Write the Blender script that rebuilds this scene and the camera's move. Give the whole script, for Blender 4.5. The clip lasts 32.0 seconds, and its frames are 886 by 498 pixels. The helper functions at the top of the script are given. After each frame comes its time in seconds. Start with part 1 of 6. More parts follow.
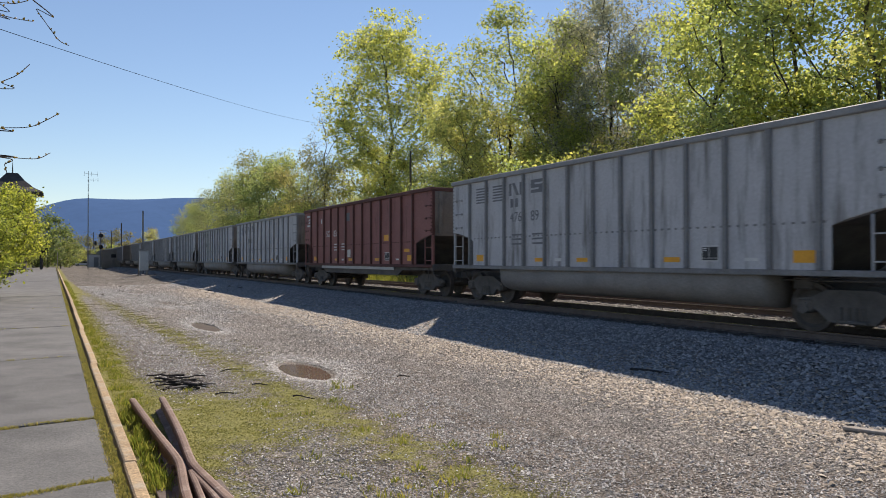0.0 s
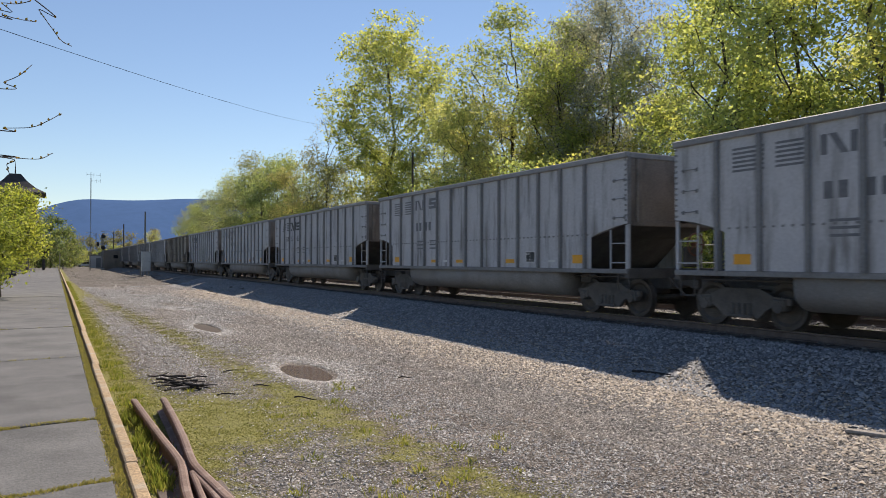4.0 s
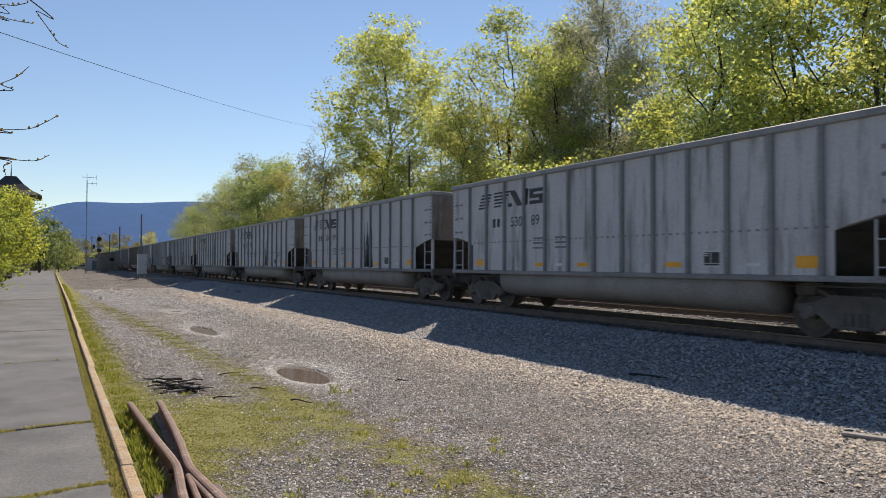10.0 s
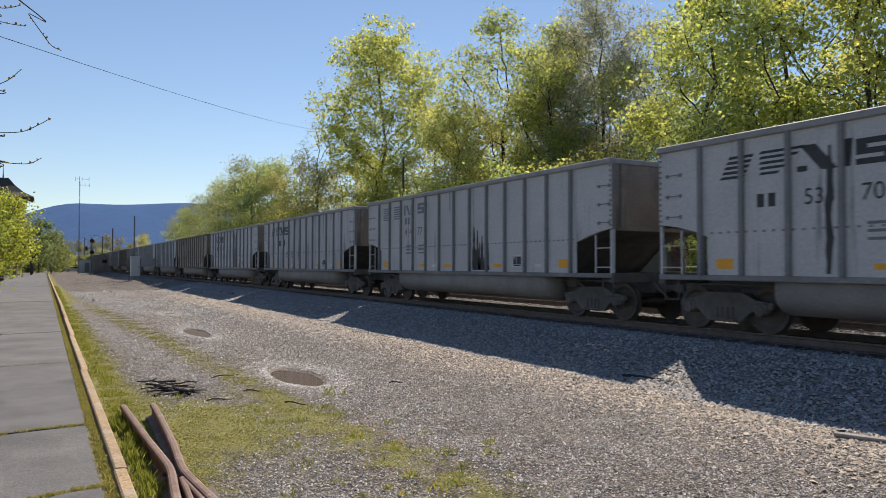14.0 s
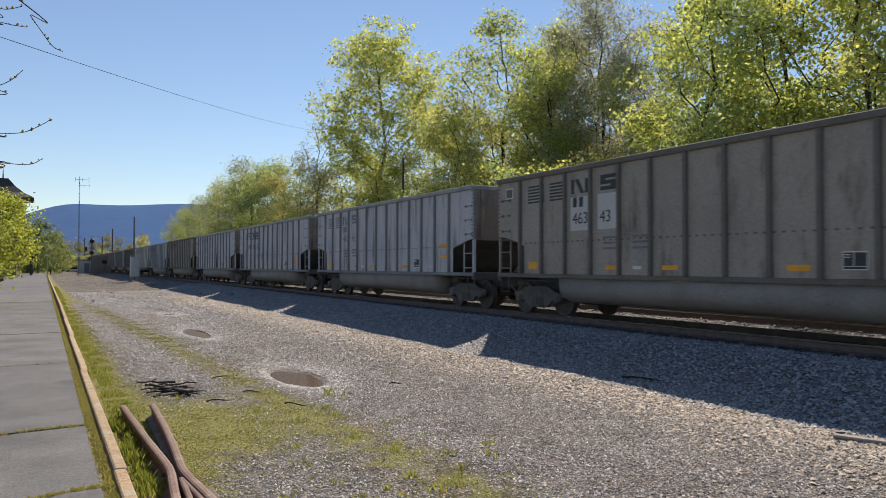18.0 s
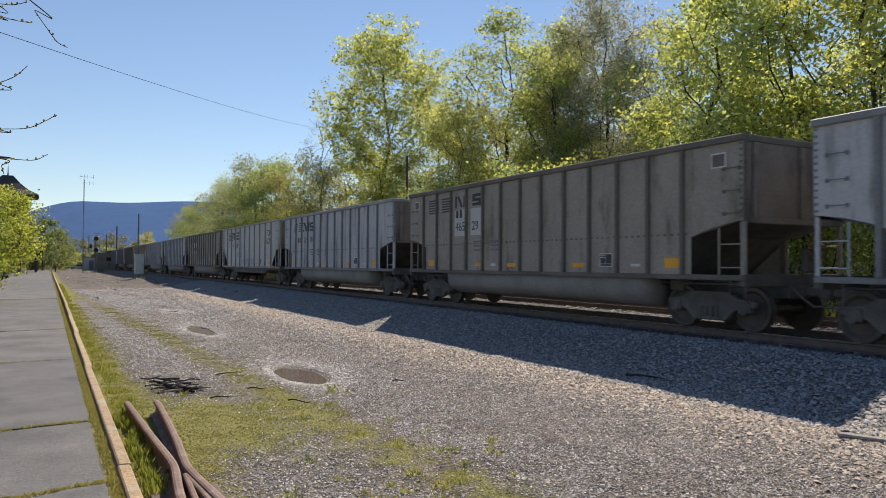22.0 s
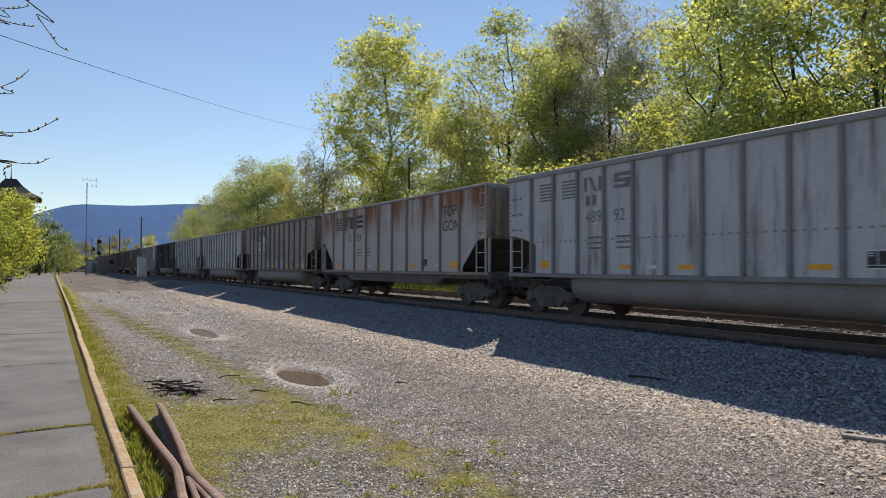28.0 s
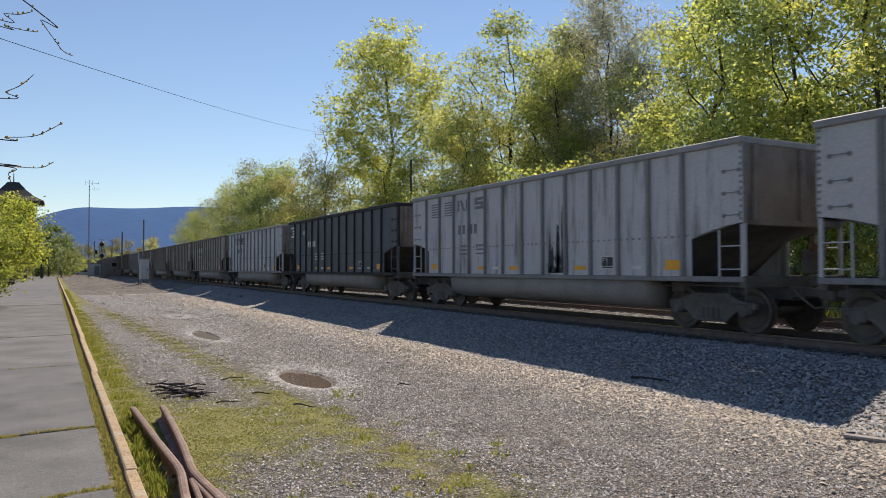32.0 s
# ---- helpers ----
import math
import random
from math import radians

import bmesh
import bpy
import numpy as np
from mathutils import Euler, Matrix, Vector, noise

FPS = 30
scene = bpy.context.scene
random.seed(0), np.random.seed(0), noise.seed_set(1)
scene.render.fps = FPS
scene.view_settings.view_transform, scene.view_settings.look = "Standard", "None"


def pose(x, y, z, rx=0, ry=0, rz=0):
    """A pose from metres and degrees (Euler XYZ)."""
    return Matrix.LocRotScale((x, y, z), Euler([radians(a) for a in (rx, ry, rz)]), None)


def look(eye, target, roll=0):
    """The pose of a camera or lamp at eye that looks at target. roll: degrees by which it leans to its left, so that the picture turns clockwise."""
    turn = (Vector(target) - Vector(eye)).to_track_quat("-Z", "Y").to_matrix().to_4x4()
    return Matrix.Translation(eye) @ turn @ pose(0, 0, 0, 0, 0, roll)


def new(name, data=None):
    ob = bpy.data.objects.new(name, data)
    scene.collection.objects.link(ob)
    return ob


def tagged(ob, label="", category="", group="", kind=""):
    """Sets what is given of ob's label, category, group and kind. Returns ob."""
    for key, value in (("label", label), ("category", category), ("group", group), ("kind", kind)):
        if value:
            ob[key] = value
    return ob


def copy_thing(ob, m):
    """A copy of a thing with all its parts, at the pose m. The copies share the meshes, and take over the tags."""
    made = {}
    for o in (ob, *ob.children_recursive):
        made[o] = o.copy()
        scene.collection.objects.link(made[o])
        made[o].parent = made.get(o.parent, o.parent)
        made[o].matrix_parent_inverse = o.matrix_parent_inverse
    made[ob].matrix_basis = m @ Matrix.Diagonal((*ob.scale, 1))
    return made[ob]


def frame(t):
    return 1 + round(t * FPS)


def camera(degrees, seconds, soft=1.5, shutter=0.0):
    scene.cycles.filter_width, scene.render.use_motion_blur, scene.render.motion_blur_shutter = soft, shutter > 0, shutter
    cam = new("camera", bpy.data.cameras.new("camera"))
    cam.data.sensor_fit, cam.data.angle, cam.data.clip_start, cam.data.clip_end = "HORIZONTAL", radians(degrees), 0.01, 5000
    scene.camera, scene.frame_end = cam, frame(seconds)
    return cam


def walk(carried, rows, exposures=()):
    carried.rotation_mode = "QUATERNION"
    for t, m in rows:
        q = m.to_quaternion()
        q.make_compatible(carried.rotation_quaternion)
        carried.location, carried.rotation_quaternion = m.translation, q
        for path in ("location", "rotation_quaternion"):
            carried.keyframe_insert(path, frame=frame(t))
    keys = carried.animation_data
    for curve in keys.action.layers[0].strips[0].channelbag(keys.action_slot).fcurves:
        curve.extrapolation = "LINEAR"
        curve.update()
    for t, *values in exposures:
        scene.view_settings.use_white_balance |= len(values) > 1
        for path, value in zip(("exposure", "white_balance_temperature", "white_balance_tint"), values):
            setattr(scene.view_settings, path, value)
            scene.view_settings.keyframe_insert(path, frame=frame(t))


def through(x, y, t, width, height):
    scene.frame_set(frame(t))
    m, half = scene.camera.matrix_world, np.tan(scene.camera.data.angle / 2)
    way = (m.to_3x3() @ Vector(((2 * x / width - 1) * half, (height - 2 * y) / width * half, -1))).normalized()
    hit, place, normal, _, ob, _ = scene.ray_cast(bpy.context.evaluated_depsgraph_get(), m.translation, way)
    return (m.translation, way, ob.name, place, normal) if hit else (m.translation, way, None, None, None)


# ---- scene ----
from itertools import product

SECONDS = 32.0
cam = camera(62.56, SECONDS, soft=0.8, shutter=0.14)
PATH = [
    (0, pose(0.000, -0.000, 1.580, 90.814, 0.000, -28.115)),
    (0.5, pose(-0.009, -0.002, 1.578, 90.856, -0.218, -28.139)),
    (1, pose(-0.008, -0.004, 1.575, 90.800, -0.216, -28.072)),
    (1.5, pose(-0.005, -0.004, 1.575, 90.751, -0.184, -28.003)),
    (2, pose(-0.009, -0.005, 1.575, 90.734, -0.143, -27.906)),
    (2.5, pose(-0.003, 0.003, 1.576, 90.685, -0.203, -27.822)),
    (3, pose(-0.003, 0.002, 1.579, 90.790, -0.210, -27.815)),
    (3.5, pose(0.005, 0.006, 1.577, 90.901, -0.132, -27.883)),
    (5.5, pose(-0.010, -0.006, 1.581, 90.935, -0.049, -28.288)),
    (6, pose(0.001, 0.002, 1.580, 90.947, 0.174, -28.399)),
    (6.5, pose(-0.003, 0.001, 1.574, 91.013, -0.009, -28.563)),
    (7, pose(-0.004, -0.000, 1.575, 91.010, -0.004, -28.519)),
    (7.5, pose(-0.000, 0.001, 1.578, 91.023, 0.052, -28.456)),
    (8, pose(-0.001, 0.003, 1.576, 91.098, 0.120, -28.351)),
    (8.5, pose(-0.004, 0.001, 1.576, 91.151, 0.008, -28.283)),
    (9, pose(-0.004, 0.002, 1.576, 91.177, -0.343, -28.234)),
    (9.5, pose(-0.005, -0.002, 1.578, 91.193, -0.271, -28.243)),
    (10, pose(-0.001, 0.006, 1.574, 91.175, -0.186, -28.233)),
    (10.5, pose(-0.010, 0.002, 1.575, 91.135, -0.244, -28.231)),
    (11, pose(-0.004, 0.002, 1.575, 91.141, -0.101, -28.250)),
    (11.5, pose(-0.006, -0.002, 1.573, 91.091, -0.156, -28.216)),
    (12, pose(-0.007, -0.003, 1.575, 91.072, -0.317, -28.175)),
    (12.5, pose(-0.001, -0.003, 1.583, 91.056, -0.193, -28.291)),
    (13, pose(0.001, 0.006, 1.581, 91.128, -0.201, -28.355)),
    (13.5, pose(-0.000, 0.000, 1.584, 91.237, -0.088, -28.655)),
    (14, pose(-0.002, -0.000, 1.581, 91.278, -0.086, -28.693)),
    (14.5, pose(-0.008, -0.003, 1.578, 91.340, -0.206, -28.701)),
    (16.5, pose(-0.008, -0.001, 1.580, 91.343, -0.126, -28.744)),
    (17, pose(-0.009, 0.000, 1.575, 91.352, -0.198, -28.740)),
    (17.5, pose(-0.008, -0.003, 1.576, 91.403, -0.045, -28.738)),
    (18, pose(-0.008, -0.006, 1.581, 91.374, -0.189, -28.717)),
    (18.5, pose(-0.004, -0.003, 1.579, 91.337, -0.240, -28.764)),
    (19, pose(-0.008, -0.008, 1.575, 91.266, -0.080, -28.723)),
    (19.5, pose(-0.007, -0.004, 1.576, 91.201, -0.040, -28.747)),
    (20, pose(-0.002, 0.001, 1.574, 91.161, -0.193, -28.698)),
    (20.5, pose(-0.008, -0.002, 1.577, 91.210, -0.040, -28.589)),
    (21, pose(-0.009, 0.001, 1.577, 91.272, -0.169, -28.539)),
    (21.5, pose(-0.007, -0.004, 1.576, 91.199, -0.270, -28.484)),
    (22, pose(-0.007, -0.001, 1.573, 91.208, -0.307, -28.432)),
    (22.5, pose(-0.005, -0.000, 1.574, 91.204, -0.389, -28.355)),
    (23, pose(-0.003, -0.002, 1.576, 91.265, -0.418, -28.373)),
    (23.5, pose(0.002, 0.002, 1.580, 91.344, -0.314, -28.393)),
    (24, pose(-0.004, -0.000, 1.575, 91.439, -0.349, -28.433)),
    (24.5, pose(-0.008, -0.003, 1.574, 91.402, -0.410, -28.451)),
    (25, pose(-0.000, 0.001, 1.577, 91.386, -0.400, -28.500)),
    (25.5, pose(-0.007, -0.005, 1.574, 91.341, -0.425, -28.527)),
    (27.5, pose(-0.003, 0.002, 1.580, 91.268, -0.175, -28.302)),
    (28, pose(-0.002, 0.001, 1.575, 91.350, -0.126, -28.237)),
    (28.5, pose(-0.005, -0.003, 1.569, 91.499, -0.188, -28.126)),
    (29, pose(-0.009, -0.011, 1.574, 91.515, -0.194, -28.088)),
    (29.5, pose(-0.010, -0.007, 1.573, 91.489, -0.144, -28.011)),
    (30, pose(-0.006, -0.008, 1.577, 91.482, -0.135, -28.002)),
    (30.5, pose(-0.013, -0.007, 1.577, 91.549, -0.131, -28.003)),
    (31, pose(-0.011, -0.015, 1.575, 91.526, -0.512, -28.101)),
    (31.5, pose(-0.003, -0.015, 1.577, 91.546, -0.115, -28.167)),
    (32, pose(-0.011, -0.023, 1.576, 91.481, 0.070, -28.076)),
]
walk(cam, PATH, exposures=[(0, 0.63, 7250, 16), (24, 0.63, 7250, 16), (25, 0.52, 7250, 16), (26.2, 0.56, 7250, 16), (28, 0.63, 7250, 16), (32, 0.63, 7250, 16)])

# ---- sky and sun ----
SUN_WAY = Vector((0.668, 0.857, 1.0)).normalized()
world = bpy.data.worlds.new("sky")
scene.world = world
world.use_nodes = True
wn = world.node_tree
sky = wn.nodes.new("ShaderNodeTexSky")
sky.sky_type = "NISHITA"
sky.sun_disc = False
sky.sun_elevation = math.asin(SUN_WAY.z)
sky.sun_rotation = math.atan2(SUN_WAY.x, SUN_WAY.y)
sky.air_density, sky.dust_density, sky.ozone_density = 1.3, 0.0, 5.0
sky.altitude = 1500
wn.nodes["Background"].inputs["Strength"].default_value = 0.076
wn.links.new(sky.outputs[0], wn.nodes["Background"].inputs["Color"])
sun = new("sun", bpy.data.lights.new("sun", "SUN"))
sun.data.energy, sun.data.angle, sun.data.color = 3.6, radians(0.5), (1.0, 0.95, 0.86)
sun.matrix_world = look(SUN_WAY * 60, (0, 0, 0))


# ---- materials ----
def links(m):
    m.use_nodes = True
    t = m.node_tree
    return t, t.nodes, t.links


def noise_node(t, vec, scale, detail=5.0, rough=0.6):
    n = t.nodes.new("ShaderNodeTexNoise")
    n.inputs["Scale"].default_value, n.inputs["Detail"].default_value, n.inputs["Roughness"].default_value = scale, detail, rough
    t.links.new(vec, n.inputs["Vector"])
    return n.outputs["Fac"]


def ramp(t, fac, stops):
    r = t.nodes.new("ShaderNodeValToRGB")
    while len(r.color_ramp.elements) < len(stops):
        r.color_ramp.elements.new(0.5)
    for e, (p, c) in zip(r.color_ramp.elements, stops):
        e.position = p
        e.color = (*c, 1) if len(c) == 3 else c
    t.links.new(fac, r.inputs["Fac"])
    return r.outputs["Color"]


def mix(t, fac, a, b, mode="MIX"):
    n = t.nodes.new("ShaderNodeMixRGB")
    n.blend_type = mode
    for sock, v in zip(n.inputs, (fac, a, b)):
        if isinstance(v, (int, float)):
            sock.default_value = v
        elif isinstance(v, tuple):
            sock.default_value = (*v, 1)
        else:
            t.links.new(v, sock)
    return n.outputs[0]


def math_node(t, op, a, b=0.0):
    n = t.nodes.new("ShaderNodeMath")
    n.operation = op
    for sock, v in zip(n.inputs, (a, b)):
        if isinstance(v, (int, float)):
            sock.default_value = v
        else:
            t.links.new(v, sock)
    return n.outputs[0]


def coords(t, stretch=(1, 1, 1), kind="Object"):
    c = t.nodes.new("ShaderNodeTexCoord")
    p = t.nodes.new("ShaderNodeMapping")
    p.inputs["Scale"].default_value = stretch
    t.links.new(c.outputs[kind], p.inputs["Vector"])
    return p.outputs["Vector"]


def bump(t, height, bsdf, strength, dist=0.02):
    b = t.nodes.new("ShaderNodeBump")
    b.inputs["Strength"].default_value, b.inputs["Distance"].default_value = strength, dist
    t.links.new(height, b.inputs["Height"])
    t.links.new(b.outputs[0], bsdf.inputs["Normal"])


def mat(name, a, b, scale=3.0, rough=0.8, metal=0.0, grain=40.0, grain_amount=0.35, relief=0.25, stretch=(1, 1, 1), stain=None, rand=0.0, gloss=0.5, from_top=None):
    """Two tones by a broad noise, a fine grain over them, an optional stain (colour, scale, threshold, stretch)."""
    m = bpy.data.materials.new(name)
    t, nodes, _ = links(m)
    bsdf = nodes["Principled BSDF"]
    v = coords(t, stretch)
    col = ramp(t, noise_node(t, v, scale), [(0.3, a), (0.7, b)])
    g = noise_node(t, v, grain, 4.0, 0.7)
    col = mix(t, grain_amount, col, ramp(t, g, [(0.3, (0.35, 0.35, 0.35)), (0.7, (1.45, 1.45, 1.45))]), "MULTIPLY")
    if stain:
        sc, ss, th, st = stain
        f = ramp(t, noise_node(t, coords(t, st), ss, 6.0, 0.65), [(th - 0.06, (0, 0, 0)), (th + 0.12, (1, 1, 1))])
        if from_top:
            sep = nodes.new("ShaderNodeSeparateXYZ")
            t.links.new(coords(t), sep.inputs[0])
            span = math_node(t, "DIVIDE", sep.outputs[2], 4.0)
            f = math_node(t, "MULTIPLY", f, ramp(t, span, [(from_top[0] / 4.0, (0, 0, 0)), (from_top[1] / 4.0, (1, 1, 1))]))
        col = mix(t, f, col, sc)
    if rand:
        info = nodes.new("ShaderNodeObjectInfo")
        lo, hi = 1 - rand, 1 + rand
        col = mix(t, 1.0, col, ramp(t, info.outputs["Random"], [(0, (lo, lo, lo)), (1, (hi, hi, hi * 0.97))]), "MULTIPLY")
    t.links.new(col, bsdf.inputs["Base Color"])
    bsdf.inputs["Roughness"].default_value, bsdf.inputs["Metallic"].default_value = rough, metal
    bsdf.inputs["Specular IOR Level"].default_value = gloss
    if relief:
        bump(t, g, bsdf, relief)
    return m


def leaf_mat(name, a, b, c, through=0.5):
    m = bpy.data.materials.new(name)
    t, nodes, lk = links(m)
    nodes.remove(nodes["Principled BSDF"])
    geo = nodes.new("ShaderNodeNewGeometry")
    col = ramp(t, geo.outputs["Random Per Island"], [(0.0, a), (0.55, b), (1.0, c)])
    info = nodes.new("ShaderNodeObjectInfo")
    col = mix(t, 1.0, col, ramp(t, info.outputs["Random"], [(0, (0.8, 0.86, 0.85)), (1, (1.2, 1.1, 1.0))]), "MULTIPLY")
    d, tr, g = nodes.new("ShaderNodeBsdfDiffuse"), nodes.new("ShaderNodeBsdfTranslucent"), nodes.new("ShaderNodeBsdfGlossy")
    g.inputs["Roughness"].default_value = 0.5
    lk.new(col, d.inputs["Color"])
    lk.new(mix(t, 1.0, col, (2.35, 2.2, 1.6), "MULTIPLY"), tr.inputs["Color"])
    s, s2 = nodes.new("ShaderNodeMixShader"), nodes.new("ShaderNodeMixShader")
    s.inputs[0].default_value, s2.inputs[0].default_value = through, 0.05
    lk.new(d.outputs[0], s.inputs[1]), lk.new(tr.outputs[0], s.inputs[2])
    lk.new(s.outputs[0], s2.inputs[1]), lk.new(g.outputs[0], s2.inputs[2])
    lk.new(s2.outputs[0], nodes["Material Output"].inputs["Surface"])
    return m


def bw(t, col):
    n = t.nodes.new("ShaderNodeRGBToBW")
    t.links.new(col, n.inputs[0])
    return n.outputs[0]


def ground_material():
    """Gravel yard with moss near the platform, blue-grey ballast at the tracks, grass and leaf litter beyond."""
    m = bpy.data.materials.new("ground_mix")
    t, nodes, lk = links(m)
    bsdf = nodes["Principled BSDF"]
    v = coords(t, (1 / 1.26, 1 / 1.26, 1))
    sep = nodes.new("ShaderNodeSeparateXYZ")
    lk.new(v, sep.inputs[0])
    x = sep.outputs[0]
    wob = noise_node(t, v, 0.45, 4.0, 0.6)
    xw = math_node(t, "ADD", x, math_node(t, "MULTIPLY", math_node(t, "SUBTRACT", wob, 0.5), 5.0))
    fine, mid = noise_node(t, v, 55.0, 3.0, 0.75), noise_node(t, v, 1.3, 5.0, 0.65)
    vor = nodes.new("ShaderNodeTexVoronoi")
    vor.inputs["Scale"].default_value = 42.0
    lk.new(v, vor.inputs["Vector"])
    clod = noise_node(t, v, 5.0, 9.0, 0.8)
    rut = noise_node(t, coords(t, (1.75, 0.127, 1)), 1.0, 6.0, 0.7)
    gravel = ramp(t, mid, [(0.3, (0.185, 0.183, 0.178)), (0.5, (0.275, 0.268, 0.258)), (0.72, (0.375, 0.36, 0.338))])
    earth = ramp(t, clod, [(0.3, (0.12, 0.101, 0.087)), (0.5, (0.26, 0.225, 0.198)), (0.7, (0.38, 0.333, 0.293))])
    earth_f = ramp(t, math_node(t, "ADD", math_node(t, "MULTIPLY", rut, 0.6), math_node(t, "MULTIPLY", wob, 0.4)), [(0.44, (0.1, 0.1, 0.1)), (0.56, (0.85, 0.85, 0.85))])
    gravel = mix(t, earth_f, gravel, earth)
    far = ramp(t, math_node(t, "DIVIDE", math_node(t, "ADD", sep.outputs[1], math_node(t, "MULTIPLY", wob, 20.0)), 200.0), [(0.20, (0, 0, 0)), (0.36, (1, 1, 1))])
    grit = ramp(t, noise_node(t, v, 0.9, 9.0, 0.8), [(0.35, (0.12, 0.109, 0.099)), (0.5, (0.225, 0.207, 0.188)), (0.66, (0.35, 0.326, 0.298))])
    gravel = mix(t, far, gravel, grit)
    gravel = mix(t, 0.55, gravel, ramp(t, bw(t, vor.outputs["Color"]), [(0.1, (0.12, 0.115, 0.11)), (0.9, (0.85, 0.82, 0.77))]), "OVERLAY")
    gravel = mix(t, 0.7, gravel, ramp(t, clod, [(0.32, (0.45, 0.45, 0.46)), (0.5, (1.0, 1.0, 1.0)), (0.68, (1.5, 1.48, 1.44))]), "MULTIPLY")
    # shade in the gaps between stones is multiplied into the gravel colour
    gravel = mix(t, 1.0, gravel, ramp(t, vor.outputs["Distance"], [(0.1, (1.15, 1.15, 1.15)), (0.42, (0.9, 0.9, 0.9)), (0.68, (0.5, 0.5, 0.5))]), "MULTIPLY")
    gravel = mix(t, 0.6, gravel, ramp(t, fine, [(0.3, (0.45, 0.45, 0.45)), (0.7, (1.5, 1.5, 1.5))]), "MULTIPLY")
    moss = ramp(t, noise_node(t, v, 24.0, 4.0, 0.7), [(0.3, (0.17, 0.168, 0.055)), (0.7, (0.325, 0.305, 0.115))])
    y = sep.outputs[1]

    def hump(a, c, w):
        d = math_node(t, "DIVIDE", math_node(t, "SUBTRACT", a, c), w)
        return math_node(t, "EXPONENT", math_node(t, "MULTIPLY", math_node(t, "MULTIPLY", d, d), -1.0))

    # moss: a strip along the kerb, a strip between the wheel tracks, a patch by the scrap rails
    strip = math_node(t, "SUBTRACT", 2.95, math_node(t, "MULTIPLY", y, 0.04))
    beds = math_node(t, "ADD", hump(x, 0.75, 0.42), math_node(t, "MULTIPLY", hump(x, strip, 0.42), 0.62))
    beds = math_node(t, "ADD", beds, math_node(t, "MULTIPLY", hump(x, 1.6, 0.72), hump(y, 7.7, 1.9)))
    beds = math_node(t, "ADD", beds, math_node(t, "MULTIPLY", math_node(t, "SUBTRACT", noise_node(t, v, 2.2, 8.0, 0.78), 0.5), 2.6))
    moss_f = ramp(t, beds, [(0.46, (0, 0, 0)), (0.80, (1, 1, 1))])
    col = mix(t, moss_f, gravel, moss)
    # ballast, and its dust below, likewise darker from stone middle to gap
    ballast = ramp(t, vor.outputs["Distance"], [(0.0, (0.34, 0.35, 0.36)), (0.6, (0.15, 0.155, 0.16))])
    bal_f = ramp(t, math_node(t, "DIVIDE", xw, 20.0), [(0.34, (0, 0, 0)), (0.46, (1, 1, 1))])
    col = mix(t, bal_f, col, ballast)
    dust = ramp(t, vor.outputs["Distance"], [(0.0, (0.16, 0.152, 0.145)), (0.6, (0.085, 0.08, 0.077))])
    dust_f = ramp(t, math_node(t, "DIVIDE", x, 20.0), [(0.463, (0, 0, 0)), (0.478, (1, 1, 1))])
    col = mix(t, dust_f, col, dust)
    wild = ramp(t, noise_node(t, v, 0.8, 6.0, 0.7), [(0.35, (0.04, 0.05, 0.015)), (0.6, (0.07, 0.08, 0.025)), (0.75, (0.08, 0.075, 0.035))])
    wild_f = ramp(t, math_node(t, "DIVIDE", xw, 40.0), [(0.385, (0, 0, 0)), (0.44, (1, 1, 1))])
    col = mix(t, wild_f, col, wild)
    far_left = ramp(t, math_node(t, "ADD", math_node(t, "DIVIDE", x, 40.0), 0.5), [(0.341, (1, 1, 1)), (0.373, (0, 0, 0))])
    col = mix(t, far_left, col, wild)
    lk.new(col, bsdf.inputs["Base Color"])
    bsdf.inputs["Roughness"].default_value = 0.95
    bsdf.inputs["Specular IOR Level"].default_value = 0.12
    bump(t, math_node(t, "SUBTRACT", math_node(t, "ADD", math_node(t, "MULTIPLY", fine, 0.6), clod), vor.outputs["Distance"]), bsdf, 0.8, 0.03)
    return m


def water_material():
    m = bpy.data.materials.new("muddy_water")
    t, nodes, lk = links(m)
    b = nodes["Principled BSDF"]
    b.inputs["Base Color"].default_value = (0.15, 0.105, 0.07, 1)
    b.inputs["Roughness"].default_value = 0.09
    b.inputs["IOR"].default_value = 1.33
    bump(t, noise_node(t, coords(t), 6.0, 2.0), b, 0.03, 0.01)
    return m


GROUND = ground_material()
MUD = mat("wet_brown_mud", (0.085, 0.066, 0.05), (0.12, 0.095, 0.073), 3.0, 0.65, grain=30, grain_amount=0.3, relief=0.05, gloss=0.05)
WATER = water_material()
ASPHALT = mat("worn_asphalt", (0.098, 0.099, 0.10), (0.178, 0.178, 0.177), 1.1, 0.9, grain=55, grain_amount=0.7, relief=0.5,
              stain=((0.075, 0.075, 0.077), 0.7, 0.6, (1, 1, 1)), rand=0.08)
KERB = mat("weathered_kerb", (0.38, 0.255, 0.14), (0.53, 0.385, 0.235), 5.0, 0.9, grain=45, grain_amount=0.9, relief=0.5,
           stain=((0.42, 0.38, 0.31), 2.0, 0.55, (1, 1, 1)), rand=0.1)
RUST = mat("rusty_rail_steel", (0.13, 0.075, 0.055), (0.22, 0.14, 0.11), 5.0, 0.7, 0.25, grain=60, relief=0.3,
           stain=((0.28, 0.22, 0.19), 6.0, 0.6, (1, 1, 1)))
DARKRUST = mat("dark_rust", (0.115, 0.088, 0.078), (0.18, 0.14, 0.125), 5.0, 0.85, 0.1, grain=50, relief=0.3)
